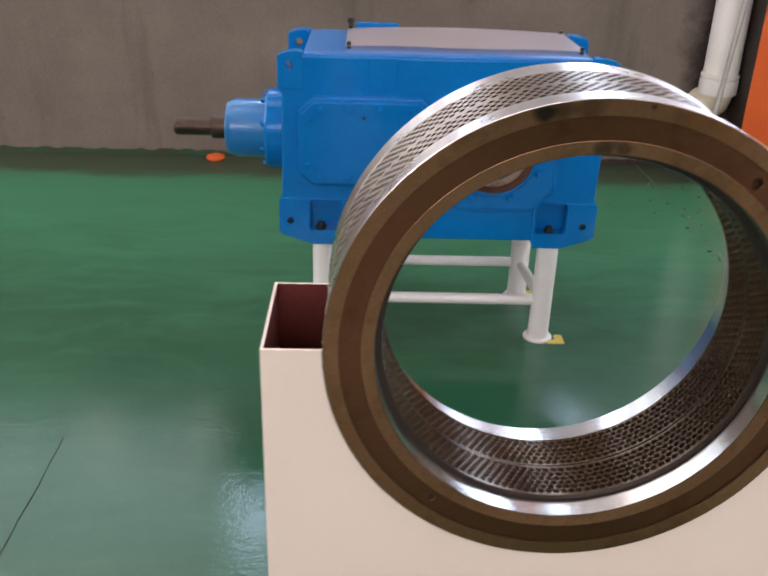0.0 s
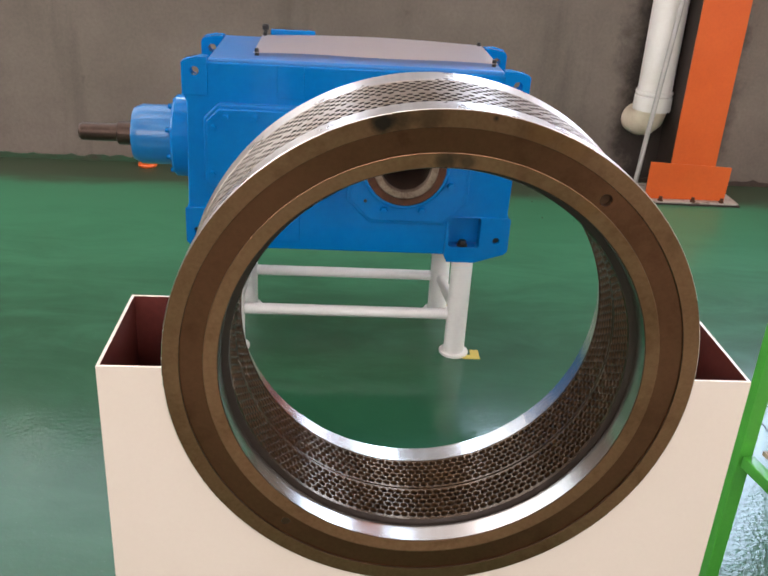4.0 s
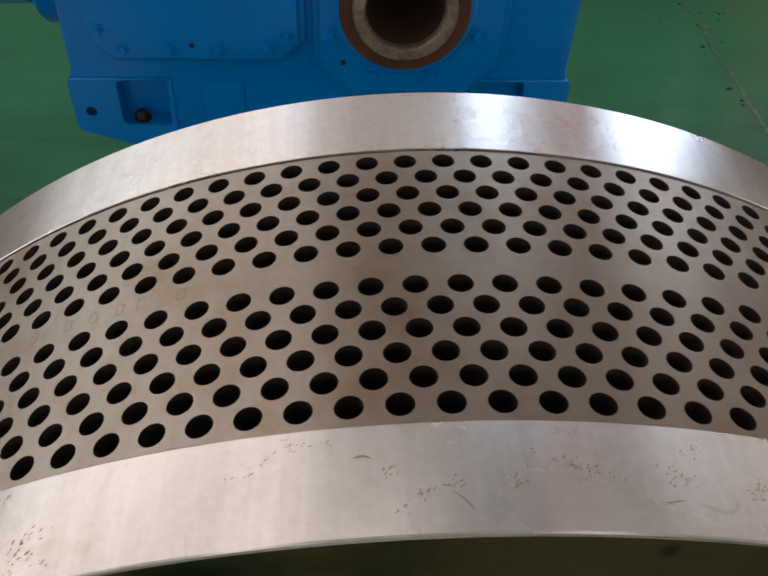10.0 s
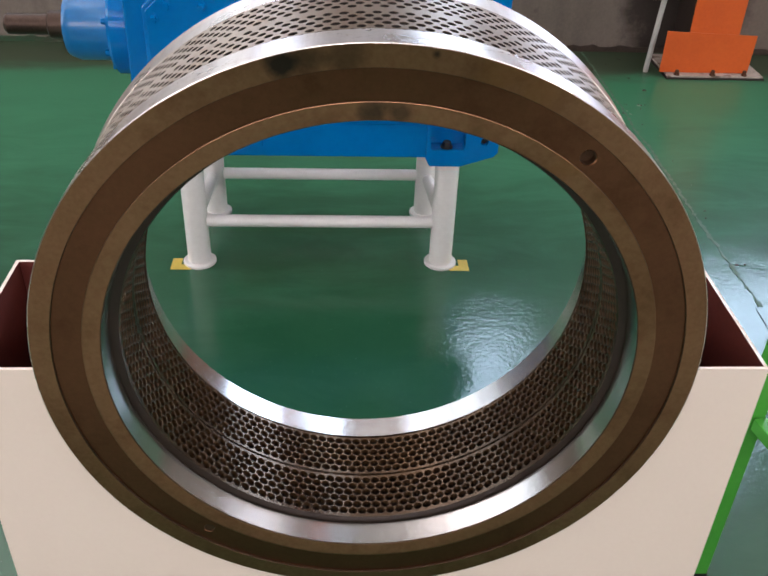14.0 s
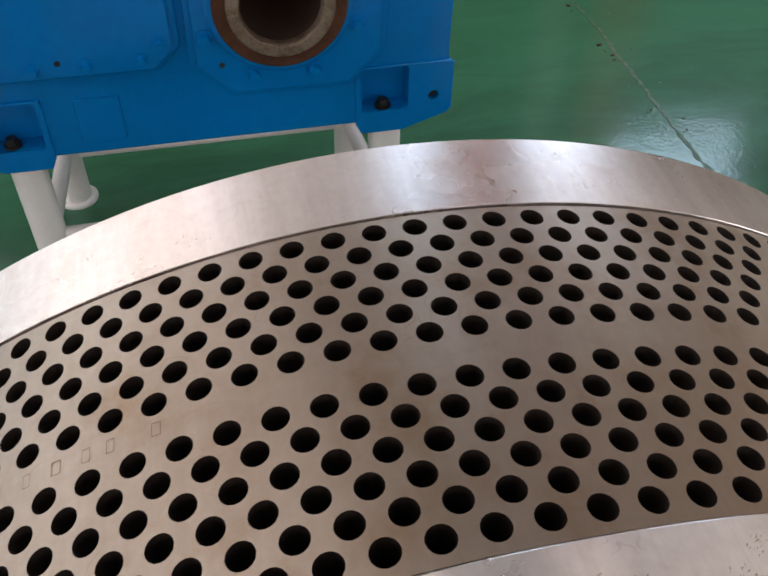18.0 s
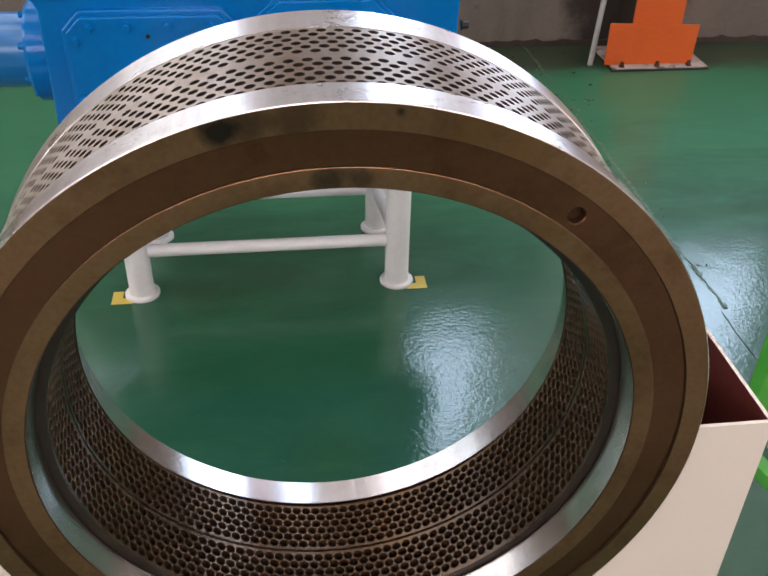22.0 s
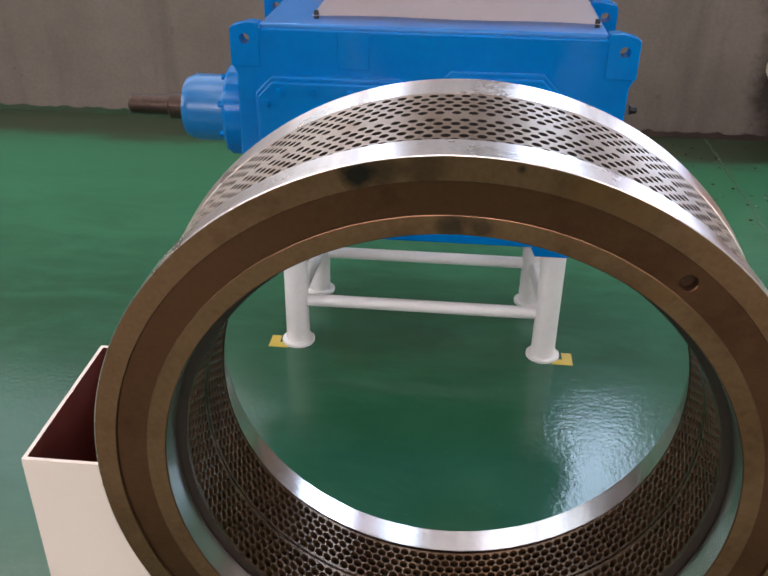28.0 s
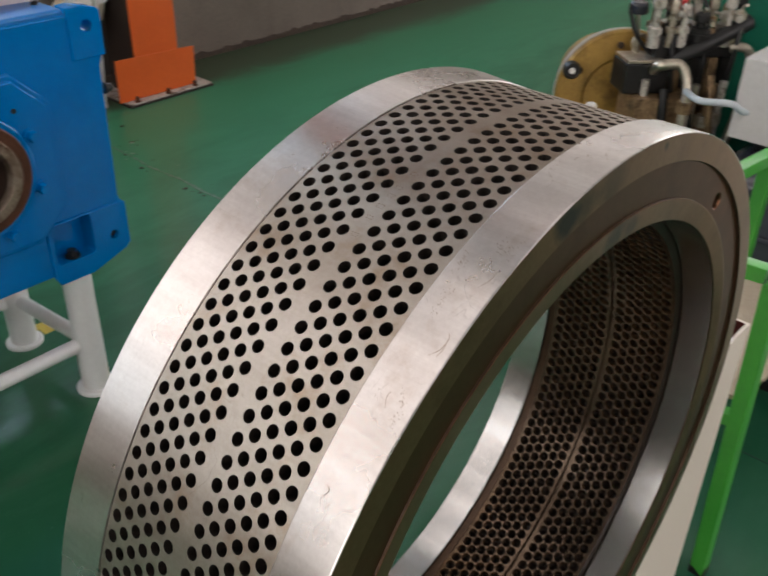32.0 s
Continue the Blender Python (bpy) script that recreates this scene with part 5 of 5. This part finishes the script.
part("shelf", bm_prism(shelf, a.z, a.z + 0.010, "z"), SHELF, gs, "raw pale shelf board")


# ---------------------------------------------------------------- hydraulic unit at the far right
hyd = empty("hydraulic_unit", (1.75, 0.62, 0))
tagged(hyd, "oily hydraulic unit with ochre motor flange, hoses and plated fittings", "machine")


def hpart(name, bm, material, label="", parent=None):
    for v in bm.verts:
        v.co += Vector((-1.75, -0.62, 0))
    return part(name, bm, material, parent or hyd, label)


TAN = surface("rusty_tan_castings", (0.36, 0.24, 0.13), (0.13, 0.075, 0.035), 0.5, 0.4, 30, 120, 0.15, (0.05, 0.028, 0.014), 24, (0.5, 0.66))
TEAL_CAB = surface("teal_green_cabinet_paint", (0.010, 0.150, 0.085), (0.007, 0.120, 0.068), 0.4, 0.0, 4, 60, 0.03)
HOSE_PALE = surface("pale_blue_hose", (0.55, 0.60, 0.62), (0.45, 0.49, 0.52), 0.45, 0.0, 20, 90, 0.05)


def turned_box(x, y, z, w, d, h, yaw, bevel=0.004):
    """A box standing at (x, y, z), turned about the upright axis."""
    bm = bm_box(-w / 2, w / 2, -d / 2, d / 2, 0, h, bevel)
    bmesh.ops.transform(bm, matrix=Matrix.Translation((x, y, z)) @ Matrix.Rotation(radians(yaw), 4, "Z"), verts=bm.verts[:])
    return bm


def bend(points, steps=5):
    """A smooth line through a few points."""
    pts = [Vector(p) for p in points]
    out = []
    for i in range(len(pts) - 1):
        p0, p1, p2, p3 = pts[max(i - 1, 0)], pts[i], pts[i + 1], pts[min(i + 2, len(pts) - 1)]
        for k in range(steps):
            u = k / steps
            out.append(0.5 * (2 * p1 + (p2 - p0) * u + (2 * p0 - 5 * p1 + 4 * p2 - p3) * u * u + (3 * p1 - p0 - 3 * p2 + p3) * u ** 3))
    return out + [pts[-1]]


YAW = -41.0
hpart("base_frame", bm_box(1.55, 2.10, 0.46, 1.10, 0.0, 0.44, 0.01), TANK, "dark oily base frame")
hpart("tank", bm_box(1.46, 1.98, 0.00, 0.44, 0.03, 0.60, 0.05, 4), TANK, "dark glossy rounded oil tank")
for k in range(5):
    hpart("cooling_rib", bm_box(1.445, 1.466, 0.05, 0.39, 0.14 + 0.075 * k, 0.155 + 0.075 * k, 0.003), TANK)
for x in (1.53, 1.90):
    hpart("foot", bm_box(x - 0.03, x + 0.03, 0.08, 0.36, 0, 0.031), BLACK)
disc_n = Vector((-0.78, -0.60, 0.12)).normalized()
disc_m = Matrix.Translation((1.70, 0.812, 0.617)) @ disc_n.to_track_quat("Z", "Y").to_matrix().to_4x4()


def on_disc(bm):
    bmesh.ops.transform(bm, matrix=disc_m, verts=bm.verts[:])
    return bm


hpart("motor_flange", on_disc(bm_lathe([(0, -0.012), (0.188, -0.012), (0.195, -0.006), (0.195, 0.014), (0.190, 0.020), (0.120, 0.020), (0.112, 0.014), (0, 0.014)], 64, "z")), BRASS, "ochre painted round motor flange")
hpart("motor", on_disc(bm_lathe([(0, -0.36), (0.13, -0.36), (0.14, -0.34), (0.14, -0.0125), (0, -0.0125)], 40, "z")), BRASS)
inv = disc_m.inverted()
kn = inv @ Vector((1.588, 0.925, 0.700))
knob = hpart("flange_knob", on_disc(bm_lathe([(0, 0.0), (0.024, 0.0), (0.026, 0.02), (0.020, 0.034), (0, 0.034)], 20, "z", (kn.x, kn.y, 0.018))), BLACK, "black knob")
hpart("knob_cap", on_disc(bm_lathe([(0, 0), (0.009, 0), (0.008, 0.004), (0, 0.005)], 14, "z", (kn.x, kn.y, 0.0525))), PLASTIC, "white centre")
for a in (100, 150, 205, 250):
    hpart("flange_bolt", on_disc(bm_lathe([(0, 0), (0.010, 0), (0.010, 0.012), (0, 0.013)], 6, "z", (math.cos(radians(a)) * 0.155, math.sin(radians(a)) * 0.155, 0.020))), SHAFT)
hpart("valve_body", turned_box(1.655, 0.690, 0.44, 0.17, 0.12, 0.236, YAW), TAN, "rusty tan valve body")
hpart("valve_block", turned_box(1.640, 0.742, 0.677, 0.125, 0.10, 0.082, YAW, 0.005), BLACK, "black solenoid block")
hpart("block_plate", turned_box(1.640, 0.742, 0.7595, 0.118, 0.094, 0.010, YAW, 0.002), FITTING, "plated top plate")
hpart("lifting_eye", bm_tube(bend([(1.655, 0.775, 0.770), (1.650, 0.780, 0.800), (1.668, 0.768, 0.815), (1.685, 0.755, 0.800), (1.680, 0.752, 0.770)]), 0.006, 10), FITTING, "plated lifting eye")
bm = bm_box(-0.115, 0.115, -0.032, 0.032, -0.030, 0.030, 0.004)
bmesh.ops.transform(bm, matrix=Matrix.Translation((1.742, 0.655, 0.800)) @ Matrix.Rotation(radians(YAW), 4, "Z"), verts=bm.verts[:])
hpart("valve_bank", bm, BLACK, "black valve bank")
for d, w, m in ((-0.095, 0.035, BLACK), (-0.045, 0.030, TAN), (0.010, 0.040, BLACK), (0.060, 0.028, TAN), (0.098, 0.030, BLACK)):
    c, q = math.cos(radians(YAW)), math.sin(radians(YAW))
    hpart("valve_column", turned_box(1.735 + c * d, 0.648 + q * d, 0.44, w, 0.045, 0.329, YAW, 0.003), m, "oily valve column")
PALE_FIT = surface("pale_plated_fittings", (0.72, 0.68, 0.62), (0.46, 0.41, 0.35), 0.30, 0.55, 40, 160, 0.06, (0.20, 0.12, 0.06), 30, (0.56, 0.7))
rnd = random.Random(11)
c, q = math.cos(radians(YAW)), math.sin(radians(YAW))
for k in range(20):
    d, b = -0.125 + 0.0132 * k + rnd.uniform(-0.006, 0.006), (-0.030, 0.004, 0.034)[k % 3] + rnd.uniform(-0.006, 0.006)
    x, y = 1.742 + c * d - q * b, 0.655 + q * d + c * b
    hh = 0.045 + rnd.random() * 0.085
    r = 0.0095 + rnd.random() * 0.008
    m = (PALE_FIT, FITTING, PALE_FIT, BLACK, TAN)[(k * 7) % 5]
    f = hpart("fitting", bm_lathe([(0.0, 0.800), (r * 1.2, 0.800), (r * 1.2, 0.836), (r * 1.5, 0.838), (r * 1.5, 0.852), (r * 0.8, 0.855), (r * 0.8, 0.832 + hh * 0.55), (r * 1.25, 0.834 + hh * 0.58), (r * 1.25, 0.830 + hh * 0.9), (r * 0.7, 0.830 + hh), (0.0, 0.832 + hh)], 10, "z", (x, y, 0)), m)
    if k % 2 == 0:
        hpart("side_union", bm_tube([(x, y, 0.832 + hh * 0.72), (x - 0.030 - 0.012 * rnd.random(), y - 0.022 + 0.02 * rnd.random(), 0.832 + hh * 0.72)], r * 0.7, 8), (FITTING, PALE_FIT)[k % 4 // 2])
    if k % 3 == 0:
        hpart("lever", bm_tube(bend([(x, y, 0.830 + hh * 0.9), (x - 0.02, y - 0.012, 0.845 + hh), (x - 0.045, y - 0.03, 0.836 + hh + rnd.random() * 0.02)]), 0.0035, 8), FITTING)
for p, r in ((((1.62, 0.79, 0.885), (1.625, 0.760, 0.82), (1.660, 0.715, 0.770), (1.72, 0.665, 0.755)), 0.006), (((1.70, 0.72, 0.93), (1.672, 0.69, 0.87), (1.66, 0.67, 0.78), (1.665, 0.655, 0.68)), 0.007),
             (((1.76, 0.66, 0.93), (1.735, 0.615, 0.87), (1.715, 0.60, 0.76), (1.72, 0.60, 0.62)), 0.006), (((1.82, 0.60, 0.90), (1.80, 0.555, 0.86), (1.775, 0.545, 0.77), (1.77, 0.55, 0.60)), 0.007),
             (((1.655, 0.685, 0.745), (1.690, 0.640, 0.785), (1.755, 0.590, 0.825), (1.84, 0.545, 0.862)), 0.022)):
    hpart("hose", bm_tube(bend(p), r, 12), BLACK, "black rubber hose")
hpart("motor_rim", on_disc(bm_lathe([(0.150, -0.060), (0.192, -0.058), (0.194, -0.016), (0.150, -0.0135)], 64, "z")), PALE_FIT, "pale worn casting behind the flange")
for a, b, m in (((1.598, 0.712), (1.598, 0.700), PALE_FIT), ((1.690, 0.560), (1.700, 0.552), TAN), ((1.735, 0.545), (1.740, 0.540), PALE_FIT), ((1.665, 0.590), (1.66, 0.585), FITTING)):
    hpart("pipe_run", bm_tube([(a[0], a[1], 0.43), (b[0], b[1], 0.72)], 0.011, 12), m)
    hpart("pipe_nut", bm_lathe([(0, 0.60), (0.019, 0.60), (0.019, 0.632), (0, 0.632)], 6, "z", (a[0], a[1], 0)), FITTING)
for p, r, m in ((((1.62, 0.655, 0.70), (1.605, 0.64, 0.62), (1.615, 0.63, 0.50), (1.64, 0.62, 0.43)), 0.012, BLACK), (((1.66, 0.605, 0.72), (1.64, 0.585, 0.64), (1.655, 0.575, 0.53), (1.68, 0.58, 0.43)), 0.014, BLACK),
                (((1.70, 0.565, 0.74), (1.68, 0.545, 0.66), (1.69, 0.53, 0.55), (1.71, 0.54, 0.43)), 0.010, TAN), (((1.78, 0.56, 0.80), (1.80, 0.52, 0.80), (1.815, 0.505, 0.74), (1.80, 0.51, 0.60), (1.78, 0.53, 0.45)), 0.013, FITTING)):
    hpart("hose", bm_tube(bend(p), r, 12), m)
hpart("steel_elbow", bm_tube(bend([(1.610, 0.690, 0.745), (1.590, 0.665, 0.768), (1.618, 0.624, 0.774), (1.618, 0.598, 0.740), (1.609, 0.586, 0.690), (1.600, 0.580, 0.60), (1.60, 0.58, 0.43)]), 0.014, 12), FITTING, "bent plated pipe")
hpart("elbow_nut", bm_lathe([(0.0, 0.655), (0.022, 0.655), (0.022, 0.685), (0.0, 0.685)], 6, "z", (1.605, 0.584, 0)), TAN)
hpart("pale_hose", bm_tube(bend([(1.600, 0.585, 0.715), (1.535, 0.520, 0.722), (1.575, 0.455, 0.720), (1.600, 0.425, 0.700), (1.640, 0.380, 0.702)]), 0.009, 12), HOSE_PALE, "pale blue-white hose")
gauge = hpart("gauge", bm_lathe([(0, 0.0), (0.024, 0.002), (0.027, 0.008), (0.027, 0.024), (0.022, 0.032), (0, 0.034)], 24, "z", (1.644, 0.778, 0.875)), TANK, "round dark pressure gauge")
hpart("gauge_stem", bm_tube([(1.644, 0.778, 0.876), (1.652, 0.765, 0.768)], 0.006, 10), FITTING)
hpart("red_knob", bm_lathe([(0, 0.885), (0.013, 0.885), (0.017, 0.895), (0.015, 0.912), (0, 0.916)], 16, "z", (1.728, 0.690, 0)), RED, "small red knob")
hpart("knob_stem", bm_tube([(1.728, 0.690, 0.8855), (1.735, 0.678, 0.828)], 0.005, 8), FITTING)
hpart("white_cap", bm_lathe([(0, 0.58), (0.015, 0.58), (0.016, 0.66), (0.012, 0.668), (0, 0.669)], 16, "z", (1.462, 0.782, 0)), PLASTIC, "white plastic cap")
hpart("cap_arm", bm_tube([(1.462, 0.782, 0.585), (1.60, 0.70, 0.55)], 0.014, 12), TAN)
hpart("junction_box", bm_box(1.600, 1.86, 0.130, 0.455, 0.625, 0.835, 0.006), PALE_BOX, "pale grey junction box")
hpart("box_foot", bm_box(1.66, 1.80, 0.18, 0.40, 0.598, 0.6265), BLACK)
hpart("cabinet", bm_box(2.00, 2.35, 0.20, 0.80, 0.0, 1.12, 0.01), TEAL_CAB, "teal green painted cabinet")

# ---------------------------------------------------------------- small things by the far wall
BEIGE = surface("beige_box_paint", (0.62, 0.50, 0.36), (0.54, 0.43, 0.30), 0.45, 0.0, 5, 80, 0.03)
wb = empty("wall_box", (-0.61, WALL_Y, 1.43))
tagged(wb, "beige metal switch box mounted on the concrete wall", "switch box")
part("body", bm_box(-0.10, 0.10, -0.09, -0.001, 0.0, 0.28, 0.006), BEIGE, wb)
part("door", bm_box(-0.092, 0.092, -0.098, -0.0905, 0.008, 0.272, 0.002), BEIGE, wb)
part("latch", bm_lathe([(0, -0.112), (0.008, -0.112), (0.010, -0.1085), (0.010, -0.0985)], 14, "y", (0.07, 0, 0.14)), BLACK, wb, "small dark latch")


def crumbs(seed, n, x0, x1, y0, y1):
    """Loose flakes of dirt and paint lying on the floor."""
    rnd = random.Random(seed)
    bms = []
    for k in range(n):
        x, y = rnd.uniform(x0, x1), rnd.uniform(y0, y1)
        r = 0.0022 + 0.009 * rnd.random() ** 3
        pts = [(x + math.cos(a) * r * rnd.uniform(0.5, 1.2), y + math.sin(a) * r * rnd.uniform(0.4, 1.0)) for a in [2 * math.pi * i / 6 for i in range(6)]]
        bms.append(bm_prism(pts, 0.0002, 0.0002 + rnd.uniform(0.001, 0.005), "z"))
    return bm_join(*bms)


dirt = part("floor_debris", bm_join(crumbs(5, 34, 0.90, 1.42, 2.75, 3.50), crumbs(6, 20, 1.19, 1.30, 1.35, 2.9)), BASE_DIRT, smooth=False)
tagged(dirt, "dark crumbs of dirt scattered on the floor by the wall", "debris", kind="stuff")
FLAKE = surface("pale_paint_flakes", (0.20, 0.27, 0.21), (0.12, 0.19, 0.14), 0.7, 0.0, 20, 120, 0.1)
flakes = part("paint_flakes", crumbs(8, 10, 1.19, 1.33, 1.4, 3.3), FLAKE, smooth=False)
tagged(flakes, "pale flakes of scraped paint lying on the green floor", "debris", kind="stuff")
